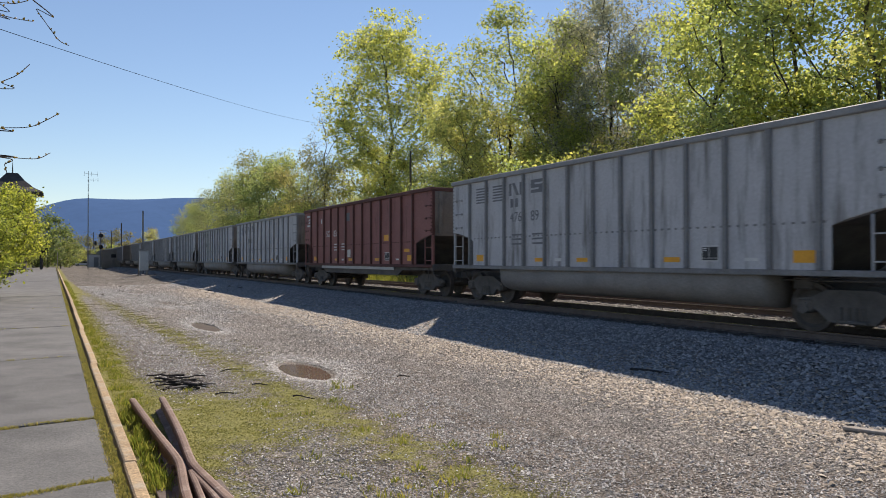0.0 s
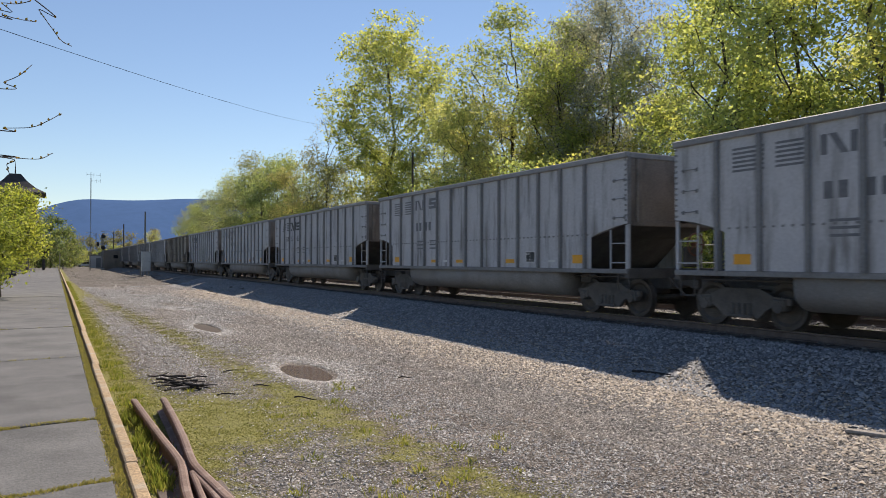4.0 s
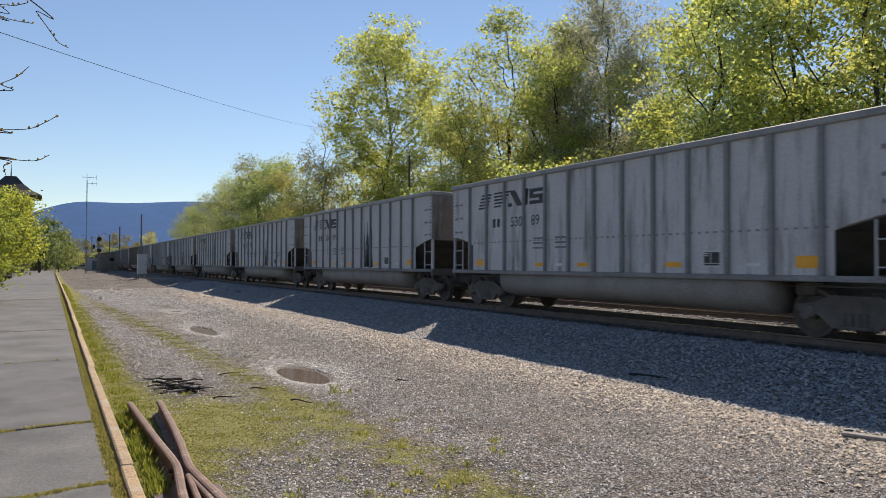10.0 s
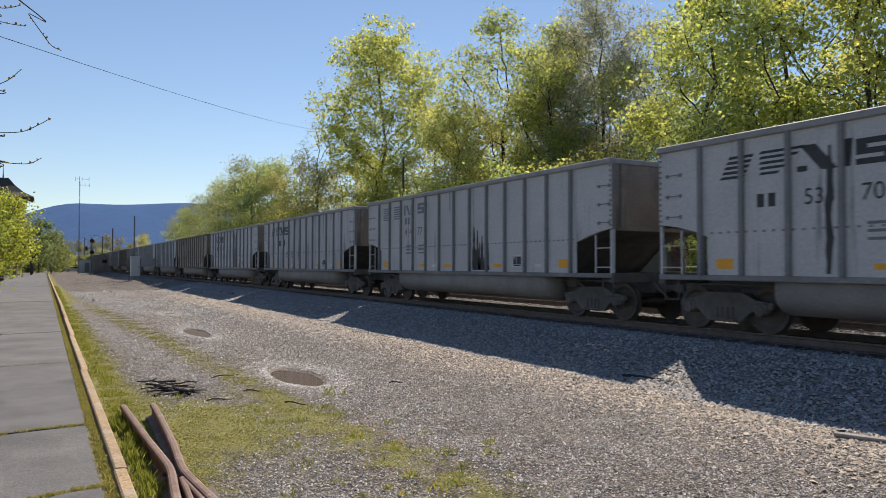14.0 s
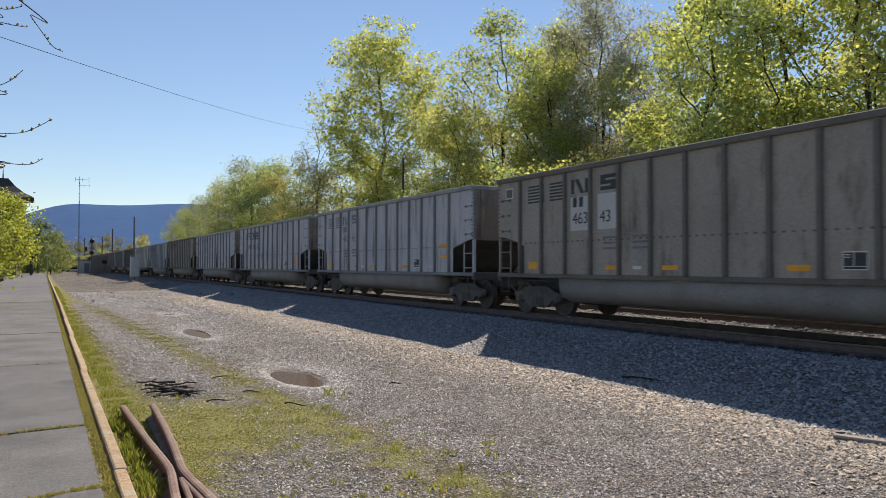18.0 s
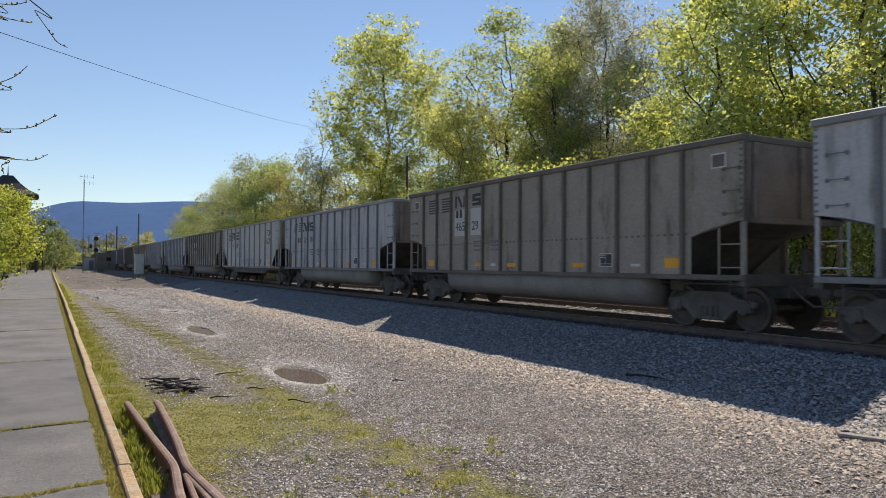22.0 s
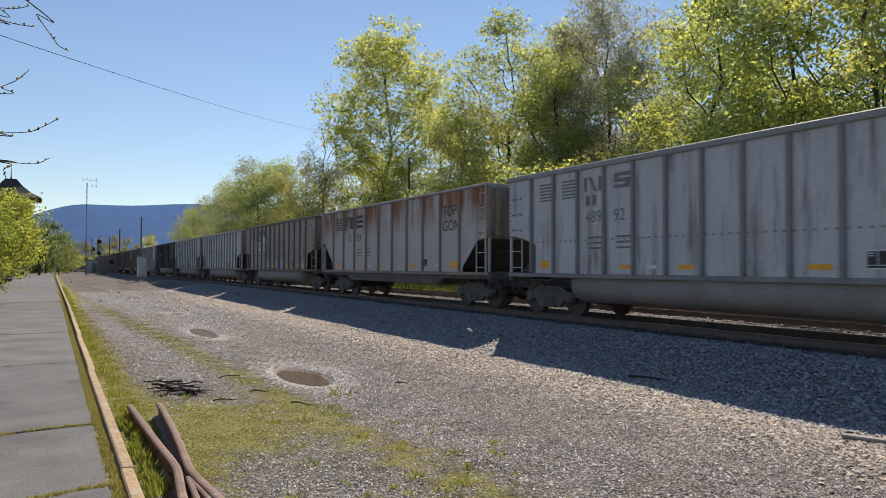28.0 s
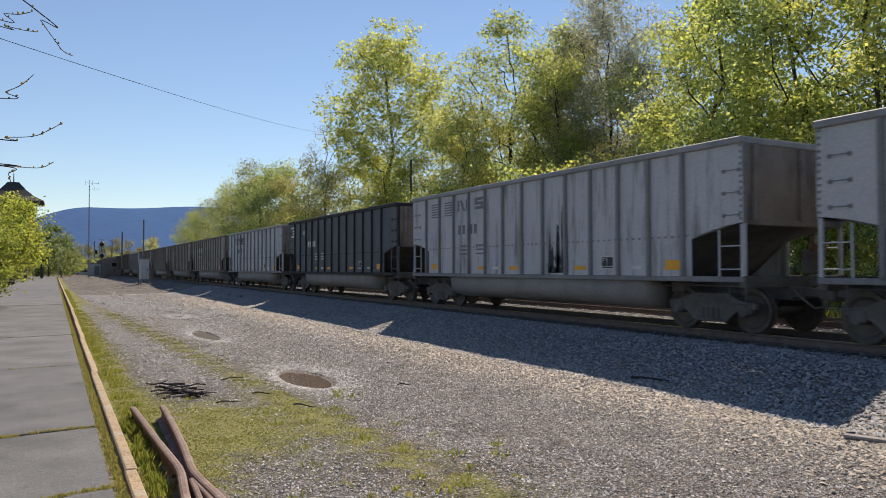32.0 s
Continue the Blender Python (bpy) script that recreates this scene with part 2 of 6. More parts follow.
RAILTOP = mat("polished_rail", (0.55, 0.55, 0.56), (0.65, 0.65, 0.65), 8.0, 0.14, 1.0, grain=90, grain_amount=0.15, relief=0.05)
TIE = mat("weathered_sleeper_timber", (0.085, 0.072, 0.063), (0.17, 0.148, 0.13), 4.0, 0.9, grain=30, relief=0.4, stretch=(0.4, 3, 3), rand=0.25)


def stone_mat(name, a, b, c):
    m = bpy.data.materials.new(name)
    t, nodes, lk = links(m)
    bsdf = nodes["Principled BSDF"]
    geo = nodes.new("ShaderNodeNewGeometry")
    col = ramp(t, geo.outputs["Random Per Island"], [(0.0, a), (0.6, b), (1.0, c)])
    g = noise_node(t, coords(t), 60.0, 3.0)
    col = mix(t, 0.4, col, ramp(t, g, [(0.3, (0.5, 0.5, 0.5)), (0.7, (1.4, 1.4, 1.4))]), "MULTIPLY")
    lk.new(col, bsdf.inputs["Base Color"])
    bsdf.inputs["Roughness"].default_value = 0.85
    return m


GRAVEL = stone_mat("yard_gravel", (0.10, 0.10, 0.10), (0.325, 0.323, 0.318), (0.57, 0.56, 0.545))
BROWNSTONE = stone_mat("brown_yard_gravel", (0.10, 0.088, 0.08), (0.315, 0.288, 0.262), (0.58, 0.54, 0.50))
BALLAST = stone_mat("grey_ballast", (0.16, 0.167, 0.175), (0.29, 0.295, 0.30), (0.43, 0.42, 0.405))
TANSTONE = stone_mat("tan_stones", (0.26, 0.215, 0.165), (0.42, 0.355, 0.28), (0.57, 0.50, 0.41))
GRASS = leaf_mat("grass_blades", (0.09, 0.125, 0.025), (0.17, 0.195, 0.04), (0.29, 0.27, 0.085), 0.45)
LEAF_LIME = leaf_mat("spring_leaves", (0.155, 0.205, 0.075), (0.25, 0.30, 0.098), (0.38, 0.40, 0.14), 0.62)
LEAF_GREEN = leaf_mat("green_leaves", (0.165, 0.215, 0.09), (0.26, 0.315, 0.115), (0.40, 0.44, 0.16), 0.64)
LEAF_YELLOW = leaf_mat("yellow_green_leaves", (0.185, 0.222, 0.09), (0.28, 0.31, 0.12), (0.41, 0.415, 0.175), 0.62)
LEAF_BUSH = leaf_mat("bush_leaves", (0.135, 0.185, 0.038), (0.215, 0.27, 0.055), (0.32, 0.36, 0.085), 0.5)
LEAF_FAR = leaf_mat("distant_leaves", (0.08, 0.115, 0.045), (0.125, 0.165, 0.055), (0.19, 0.22, 0.085), 0.45)
LEAF_FAROLIVE = leaf_mat("distant_olive_buds", (0.115, 0.12, 0.06), (0.16, 0.16, 0.08), (0.21, 0.205, 0.11), 0.4)
LEAF_GREY = leaf_mat("grey_buds", (0.18, 0.195, 0.165), (0.28, 0.295, 0.255), (0.42, 0.43, 0.39), 0.5)
LEAF_EDGE = leaf_mat("dull_spring_leaves", (0.125, 0.17, 0.075), (0.185, 0.24, 0.10), (0.27, 0.32, 0.14), 0.58)
LEAF_OLIVE = leaf_mat("olive_buds", (0.15, 0.165, 0.08), (0.21, 0.222, 0.10), (0.29, 0.29, 0.135), 0.5)
BARK = mat("grey_brown_bark", (0.05, 0.042, 0.035), (0.11, 0.095, 0.08), 4.0, 0.95, grain=25, relief=0.6, stretch=(3, 3, 0.6))
TWIG = mat("dark_twig_bark", (0.05, 0.04, 0.035), (0.10, 0.08, 0.07), 20.0, 0.9, grain=90, relief=0.3)


# ---- mesh helpers ----
class Geo:
    """Collects vertices and faces of one mesh."""

    def __init__(self):
        self.v, self.f, self.smooth = [], [], False

    def add(self, verts, faces):
        k = len(self.v)
        self.v.extend(verts)
        self.f.extend([tuple(i + k for i in q) for q in faces])
        return self

    def box(self, c, s, m=None, ch=0.0):
        """A box of size s about c; ch chamfers its edges; m turns it."""
        h = [0.5 * k for k in s]
        if not ch:
            vs = [(h[0] * a, h[1] * b, h[2] * d) for a, b, d in product((-1, 1), repeat=3)]
            fs = [(0, 1, 3, 2), (4, 6, 7, 5), (0, 4, 5, 1), (2, 3, 7, 6), (0, 2, 6, 4), (1, 5, 7, 3)]
        else:
            ch = min(ch, *(k * 0.49 for k in h))
            vs, idx = [], {}
            for sgn in product((-1, 1), repeat=3):
                for ax in range(3):
                    idx[sgn, ax] = len(vs)
                    vs.append(tuple(sgn[k] * (h[k] if k == ax else h[k] - ch) for k in range(3)))
            fs = []
            for ax in range(3):
                o = [k for k in range(3) if k != ax]
                for d in (-1, 1):
                    ring = []
                    for a, b in ((-1, -1), (1, -1), (1, 1), (-1, 1)):
                        g = [0, 0, 0]
                        g[ax], g[o[0]], g[o[1]] = d, a, b
                        ring.append(idx[tuple(g), ax])
                    if (d > 0) == (ax == 1):
                        ring.reverse()
                    fs.append(tuple(ring))
                for a, b in product((-1, 1), repeat=2):
                    g0, g1 = [0, 0, 0], [0, 0, 0]
                    g0[ax], g1[ax] = -1, 1
                    g0[o[0]] = g1[o[0]] = a
                    g0[o[1]] = g1[o[1]] = b
                    ring = [idx[tuple(g0), o[0]], idx[tuple(g1), o[0]], idx[tuple(g1), o[1]], idx[tuple(g0), o[1]]]
                    if (a * b > 0) == (ax == 1):
                        ring.reverse()
                    fs.append(tuple(ring))
            for sgn in product((-1, 1), repeat=3):
                fs.append(tuple(idx[sgn, ax] for ax in ((0, 1, 2) if sgn[0] * sgn[1] * sgn[2] > 0 else (2, 1, 0))))
        cv = Vector(c)
        vs = [tuple((m @ Vector(p) if m else Vector(p)) + cv) for p in vs]
        return self.add(vs, fs)

    def tube(self, pts, radii, n=6, cap=True):
        pts = [Vector(p) for p in pts]
        if isinstance(radii, (int, float)):
            radii = [radii] * len(pts)
        vs, fs = [], []
        for i, p in enumerate(pts):
            d = (pts[min(i + 1, len(pts) - 1)] - pts[max(i - 1, 0)]).normalized()
            u = d.cross(Vector((0.31, 0.17, 0.94) if abs(d.z) < 0.9 else (1, 0.1, 0))).normalized()
            w = d.cross(u)
            for k in range(n):
                a = 2 * math.pi * k / n
                vs.append(tuple(p + radii[i] * (math.cos(a) * u + math.sin(a) * w)))
        for i in range(len(pts) - 1):
            for k in range(n):
                a, b = i * n + k, i * n + (k + 1) % n
                fs.append((a, b, b + n, a + n))
        if cap:
            fs.append(tuple(reversed(range(n))))
            fs.append(tuple(range(len(vs) - n, len(vs))))
        return self.add(vs, fs)

    def prism(self, poly, axis, a, b):
        """A closed outline in the two other axes, drawn out from a to b along the axis."""
        o = [k for k in range(3) if k != axis]
        n, vs = len(poly), []
        for d in (a, b):
            for p in poly:
                q = [0, 0, 0]
                q[axis], q[o[0]], q[o[1]] = d, p[0], p[1]
                vs.append(tuple(q))
        fs = [(i, (i + 1) % n, (i + 1) % n + n, i + n) for i in range(n)]
        fs += [tuple(reversed(range(n))), tuple(range(n, 2 * n))]
        return self.add(vs, fs)

    def lathe(self, prof, n=16, axis=2, c=(0, 0, 0)):
        """A profile of (radius, along) turned about the axis through c."""
        o = [k for k in range(3) if k != axis]
        vs, fs = [], []
        for r, h in prof:
            for k in range(n):
                a = 2 * math.pi * k / n
                q = [0, 0, 0]
                q[axis], q[o[0]], q[o[1]] = h + c[axis], r * math.cos(a) + c[o[0]], r * math.sin(a) + c[o[1]]
                vs.append(tuple(q))
        for i in range(len(prof) - 1):
            for k in range(n):
                a, b = i * n + k, i * n + (k + 1) % n
                fs.append((a, b, b + n, a + n))
        fs += [tuple(reversed(range(n))), tuple(range(len(vs) - n, len(vs)))]
        return self.add(vs, fs)

    def mesh(self, name, material):
        me = bpy.data.meshes.new(name)
        me.from_pydata(self.v, [], self.f)
        bm = bmesh.new()
        bm.from_mesh(me)
        bmesh.ops.recalc_face_normals(bm, faces=bm.faces)
        bm.to_mesh(me)
        bm.free()
        if self.smooth:
            me.polygons.foreach_set("use_smooth", [True] * len(me.polygons))
        me.materials.append(material)
        return me


def part(name, g, material, parent=None, label="", at=None):
    """One mesh object of a Geo (or of a mesh made before), under its thing."""
    ob = new(name, g.mesh(name, material) if isinstance(g, Geo) else g)
    if parent:
        ob.parent = parent
    if at is not None:
        ob.matrix_basis = at if isinstance(at, Matrix) else Matrix.Translation(at)
    if label:
        tagged(ob, label)
    return ob


def thing(name, at, label, category, group="", kind=""):
    ob = new(name)
    ob.empty_display_size = 0.3
    ob.matrix_basis = at if isinstance(at, Matrix) else Matrix.Translation(at)
    return tagged(ob, label, category, group, kind)


def soup(name, v, f, material, smooth=False):
    """A mesh straight from arrays: v (n,3), f (m,3) or (m,4)."""
    me = bpy.data.meshes.new(name)
    v, f = np.asarray(v, dtype=np.float32), np.asarray(f, dtype=np.int32)
    k = f.shape[1]
    me.vertices.add(len(v)), me.loops.add(f.size), me.polygons.add(len(f))
    me.vertices.foreach_set("co", v.ravel())
    me.loops.foreach_set("vertex_index", f.ravel())
    me.polygons.foreach_set("loop_start", np.arange(0, f.size, k, dtype=np.int32))
    me.update(calc_edges=True)
    if smooth:
        me.polygons.foreach_set("use_smooth", np.ones(len(f), dtype=bool))
    me.materials.append(material)
    return me


def smoothstep(a, b, x):
    t = np.clip((x - a) / (b - a), 0, 1)
    return t * t * (3 - 2 * t)


# ---- ground ----
RAIL_TOP = 0.24
TRACK_X, TRACK2_X = 13.25, 17.6
PUDDLES = [(3.33, 10.6, 0.34, 1.0), (3.3, 18.6, 0.26, 1.4), (3.7, 26.2, 0.22, 0.6)]


# the yard lies lower than platform and track; its plan below is drawn in units of YARD_UNIT metres
YARD_UNIT, EYE = 1.26, 1.576
YARD = Matrix.Translation((0, 0, EYE * (1 - YARD_UNIT))) @ Matrix.Scale(YARD_UNIT, 4)


def yard_z(u, v):
    """Height of the yard over its plan, in the plan's units."""
    u, v = np.asarray(u, dtype=float), np.asarray(v, dtype=float)
    z = -0.06 + 0.05 * smoothstep(3.0, 7.5, u)
    near = (np.abs(v) < 90) & (u > 0.6) & (u < 9)
    z = z + near * (0.012 * np.sin(1.9 * u + 0.7 * v) * np.sin(0.53 * v - 1.1 * u) + 0.010 * np.sin(4.1 * u - 1.7 * v + 1) * np.sin(2.3 * v))
    for px, py, rx, ry in PUDDLES:
        z = z - 0.08 * np.exp(-(((u - px) / rx) ** 2 + ((v - py) / ry) ** 2) ** 2)
    return z + 0.25 * np.exp(-(((u - 6.6) / 2.0) ** 2 + ((v - 68) / 7.0) ** 2))


def ground_z(x, y):
    """Yard, ballast shoulder, track bed and the bank beyond, in metres."""
    x, y = np.asarray(x, dtype=float), np.asarray(y, dtype=float)
    low = EYE - YARD_UNIT * (EYE - yard_z(x / YARD_UNIT, y / YARD_UNIT))
    low = low + (-0.06 - low) * (x < -5.4)
    bed = 0.07 - 0.08 * smoothstep(19.6, 21.0, x) + 0.13 * np.maximum(x - 25.0, 0) * (x < 70) + 5.85 * (x >= 70)
    return low + (bed - low) * smoothstep(8.55, 11.3, x)


def ground():
    xs = np.concatenate([[-4600, -1500, -500, -150, -50, -20, -9, -5.5, -5.3, -2, 0, 0.4], np.arange(0.62, 11.2, 0.11), np.arange(11.4, 24, 0.7),
                         [25, 28, 32, 38, 46, 56, 69.9, 70.1, 100, 200, 500, 1500, 4600]])
    ys = np.concatenate([[-4600, -1500, -600, -300, -120, -50, -20, -8, -3], np.arange(0, 37, 0.24), np.arange(37, 90, 1.0), np.arange(90, 260, 6.0),
                         [300, 400, 600, 1000, 2000, 4600]])
    gx, gy = np.meshgrid(xs, ys)
    gz = ground_z(gx, gy)
    nx, ny = len(xs), len(ys)
    i = (np.arange(ny - 1)[:, None] * nx + np.arange(nx - 1)[None, :]).ravel()
    me = soup("ground", np.stack([gx, gy, gz], -1).reshape(-1, 3), np.stack([i, i + 1, i + nx + 1, i + nx], 1), GROUND, True)
    return tagged(new("ground", me), "gravel yard with mossy patches, ballast and grassy bank", "ground", kind="structure")


ground()


def blob(rx, ry, z, n=40, seed=0):
    rng = np.random.default_rng(seed)
    ph = rng.uniform(0, 6.28, 4)
    g = Geo()
    ring = []
    for k in range(n):
        a = 2 * math.pi * k / n
        r = 1 + 0.10 * math.sin(2 * a + ph[0]) + 0.11 * math.sin(3 * a + ph[1]) + 0.06 * math.sin(5 * a + ph[2]) + 0.04 * math.sin(9 * a + ph[3])
        ring.append((rx * r * math.cos(a), ry * r * math.sin(a), z))
    g.add([(0, 0, z)] + ring, [(0, 1 + k, 1 + (k + 1) % n) for k in range(n)])
    return g


def puddles():
    for k, (px, py, rx, ry) in enumerate(PUDDLES):
        turn = np.linspace(0, 6.2832, 12, endpoint=False)
        edge = float(np.mean(yard_z(px + 0.93 * rx * np.cos(turn), py + 0.93 * ry * np.sin(turn)))) - 0.004
        p = part("puddle", blob(rx * 1.32, ry * 1.32, 0, seed=k), WATER if k == 0 else MUD, None, at=YARD @ Matrix.Translation((px, py, edge)))
        tagged(p, "shallow muddy brown puddle in the gravel yard", "puddle", "puddles in the yard", "structure")


puddles()


# ---- platform ----
def platform():
    pl = thing("platform", (0, 0, 0), "old cracked dark asphalt station platform", "platform", kind="structure")
    cuts = [-6.0, -1.5, 2.4, 5.75, 8.1, 13.4, 19.5, 27.0, 36.0, 47.0, 60.0, 78.0, 100.0, 128.0, 160.0]
    rng = np.random.default_rng(4)
    for a, b in zip(cuts, cuts[1:]):
        n, lean = 9, 0.15
        g = Geo()
        lo = [(x, a + 0.02 + lean * (x - 0.4) + 0.025 * math.sin(9 * x + a)) for x in np.linspace(0.375, -5.2, n)]
        hi = [(x, b - 0.02 + lean * (x - 0.4) + 0.025 * math.sin(9 * x + b)) for x in np.linspace(-5.2, 0.375, n)]
        g.prism(lo + hi, 2, -0.28, 0.0 + rng.uniform(-0.006, 0.004))
        part("slab", g, ASPHALT, pl)
    kb = thing("kerb", (0, 0, 0), "weathered ochre concrete kerb along the platform edge", "kerb", kind="structure")
    y = -6.0
    while y < 158:
        ln = 6.1 if y < 60 else 12.0
        g = Geo().box((0, 0, -0.165), (0.094, ln - 0.003, 0.34), ch=0.012)
        part("kerb_stone", g, KERB, kb, at=pose(0.534 + rng.uniform(-0.001, 0.001) + 0.0035 * max(y - 4, 0) * (y < 30) + 0.09 * (y >= 30), y + ln / 2, rng.uniform(-0.004, 0.002), 0, 0, rng.uniform(-0.02, 0.02)))
        y += ln


platform()


# ---- tracks ----
def rail_profile(x):
    return [(x - 0.07, 0.0), (x + 0.07, 0.0), (x + 0.07, 0.012), (x + 0.01, 0.03), (x + 0.009, 0.125), (x + 0.036, 0.137),
            (x + 0.034, 0.165), (x - 0.034, 0.165), (x - 0.036, 0.137), (x - 0.009, 0.125), (x - 0.01, 0.03), (x - 0.07, 0.012)]


def track(cx, near_ties):
    tr = thing("rail_track", (cx, 0, RAIL_TOP - 0.165), "straight standard-gauge track on timber sleepers", "track", kind="structure")
    for sx in (-0.755, 0.755):
        part("rail", Geo().prism(rail_profile(sx), 1, -480, 420), DARKRUST, tr, "dark rusty steel rail")
        part("running_surface", Geo().box((sx, -30, 0.166), (0.05, 900, 0.003)), RAILTOP, tr, "polished steel running surface")
    tie = Geo().box((0, 0, -0.09), (2.6, 0.23, 0.18), ch=0.012).mesh("tie", TIE)
    rng = np.random.default_rng(7)
    y = -12.0
    if near_ties:
        while y < 110:
            part("tie", tie, TIE, tr, at=pose(rng.uniform(-0.03, 0.03), y, rng.uniform(-0.01, 0.002), 0, 0, rng.uniform(-1, 1)))
            y += 0.56
    rest = Geo()
    ys = [k * 0.56 - 60 for k in range(85)] + [110 + k * 0.56 for k in range(160)] if near_ties else [k * 0.56 - 40 for k in range(380)]
    for y in ys:
        rest.box((0, y, -0.09), (2.6, 0.23, 0.18))
    tagged(part("ties", rest, TIE, tr), kind="stuff")


track(TRACK_X, True)
track(TRACK2_X, False)


# ---- the coal train ----
CAR, HALF, SIDE_X = 16.18, 7.33, 1.53
TOP, SILL = 3.89, 1.13
SPEED = 14.57
PAINT = {
    "grey": mat("grey_car_paint", (0.46, 0.463, 0.485), (0.54, 0.543, 0.565), 0.7, 0.8, grain=18, grain_amount=0.22, relief=0.05, gloss=0.12,
                stain=((0.21, 0.203, 0.197), 1.3, 0.57, (1, 2.4, 0.28))),
    "dirty": mat("dirty_grey_car_paint", (0.45, 0.453, 0.47), (0.53, 0.533, 0.545), 0.7, 0.65, grain=18, grain_amount=0.25, relief=0.05, gloss=0.12,
                 stain=((0.09, 0.088, 0.088), 1.25, 0.66, (1, 2.6, 0.16))),
    "brown": mat("grime_brown_car_paint", (0.305, 0.272, 0.236), (0.385, 0.345, 0.30), 0.6, 0.75, grain=18, grain_amount=0.3, relief=0.05, gloss=0.12,
                 stain=((0.155, 0.13, 0.108), 1.2, 0.6, (1, 1.6, 0.5))),
    "red": mat("oxide_red_car_paint", (0.27, 0.125, 0.115), (0.34, 0.16, 0.145), 0.7, 0.65, grain=18, grain_amount=0.25, relief=0.05, gloss=0.12,
               stain=((0.14, 0.07, 0.065), 1.4, 0.62, (1, 2, 0.4))),
    "black": mat("black_car_paint", (0.105, 0.112, 0.122), (0.15, 0.157, 0.168), 0.8, 0.6, grain=18, grain_amount=0.3, relief=0.05, gloss=0.12),
    "pale": mat("pale_grey_car_paint", (0.47, 0.475, 0.46), (0.55, 0.55, 0.53), 0.7, 0.65, grain=18, grain_amount=0.2, relief=0.05, gloss=0.12,
                stain=((0.42, 0.33, 0.22), 1.3, 0.66, (1, 2.4, 0.3))),
    "rusty": mat("rust_streaked_pale_paint", (0.44, 0.42, 0.40), (0.51, 0.49, 0.47), 0.7, 0.7, grain=18, grain_amount=0.25, relief=0.05, gloss=0.12,
                 stain=((0.28, 0.12, 0.07), 1.1, 0.44, (1, 1.8, 0.35)), from_top=(2.5, 3.4)),
}
SOOT = mat("dusty_underframe_steel", (0.085, 0.079, 0.075), (0.15, 0.139, 0.131), 2.0, 0.9, grain=30, relief=0.2)
GRIME = mat("grimy_end_paint", (0.20, 0.172, 0.15), (0.285, 0.25, 0.22), 0.9, 0.85, grain=20, relief=0.1,
            stain=((0.065, 0.058, 0.054), 0.55, 0.50, (1, 1, 0.5)))
TUBPAINT = mat("dusty_tub_steel", (0.215, 0.20, 0.19), (0.30, 0.282, 0.268), 1.2, 0.75, grain=20, relief=0.08)
WHEEL = mat("wheel_steel", (0.075, 0.066, 0.06), (0.115, 0.102, 0.094), 5.0, 0.6, 0.5, grain=40, relief=0.15)
RUSTWHEEL = mat("rusty_wheel_paint", (0.16, 0.07, 0.05), (0.23, 0.11, 0.08), 4.0, 0.8, grain=40, relief=0.1)
CHORD = mat("dusty_top_chord", (0.21, 0.212, 0.22), (0.31, 0.31, 0.315), 2.0, 0.6, grain=25, relief=0.1)
YELLOW = mat("yellow_reflector", (0.74, 0.32, 0.02), (0.84, 0.39, 0.03), 3.0, 0.5, grain=20, grain_amount=0.15, relief=0.0)
WHITE = mat("white_stencil", (0.55, 0.56, 0.55), (0.68, 0.68, 0.66), 4.0, 0.6, grain=30, grain_amount=0.2, relief=0.0)
BLACKPAINT = mat("black_stencil", (0.022, 0.024, 0.028), (0.045, 0.047, 0.05), 4.0, 0.6, grain=30, grain_amount=0.3, relief=0.0)
FADED = mat("faded_grey_stencil", (0.13, 0.135, 0.15), (0.19, 0.195, 0.21), 4.0, 0.65, grain=30, grain_amount=0.3, relief=0.0)
BLUEPATCH = mat("fresh_blue_grey_patch", (0.27, 0.33, 0.42), (0.32, 0.38, 0.47), 3.0, 0.6, grain=20, grain_amount=0.2, relief=0.0)


# ribs, sills and irons: a darker tone of each car's paint
RIB = {
    "grey": mat("grimy_grey_rib", (0.20, 0.20, 0.205), (0.28, 0.28, 0.285), 1.2, 0.7, grain=18, relief=0.05, gloss=0.12),
    "dirty": mat("sooty_grey_rib", (0.18, 0.18, 0.185), (0.26, 0.26, 0.265), 1.2, 0.7, grain=18, relief=0.05, gloss=0.12),
    "brown": mat("grimy_brown_rib", (0.14, 0.125, 0.11), (0.20, 0.18, 0.16), 1.2, 0.75, grain=18, relief=0.05, gloss=0.12),
    "red": mat("grimy_red_rib", (0.11, 0.055, 0.05), (0.15, 0.075, 0.068), 1.2, 0.7, grain=18, relief=0.05, gloss=0.12),
    "black": mat("black_rib", (0.035, 0.036, 0.038), (0.055, 0.056, 0.058), 1.2, 0.7, grain=18, relief=0.05, gloss=0.12),
    "pale": mat("grimy_pale_rib", (0.27, 0.265, 0.25), (0.36, 0.35, 0.33), 1.2, 0.7, grain=18, relief=0.05, gloss=0.12),
    "rusty": mat("rusty_pale_rib", (0.24, 0.19, 0.16), (0.33, 0.28, 0.24), 1.2, 0.75, grain=18, relief=0.05, gloss=0.12),
}


def bar_mesh(g, y, z, w, h, skew=0.0, x=-SIDE_X - 0.012):
    """A painted bar on the platform side: from y (its left end as read), z its foot, w wide, h high."""
    g.prism([(y, z), (y - skew, z + h), (y - w - skew, z + h), (y - w, z)], 0, x - 0.004, x + 0.008)


STAKES = [round(-5.87 + k, 3) for k in range(13)]
SHARED = {}


def shared(key, make, material):
    if key not in SHARED:
        SHARED[key] = make().mesh(key.split("|")[0], material)
    return SHARED[key]


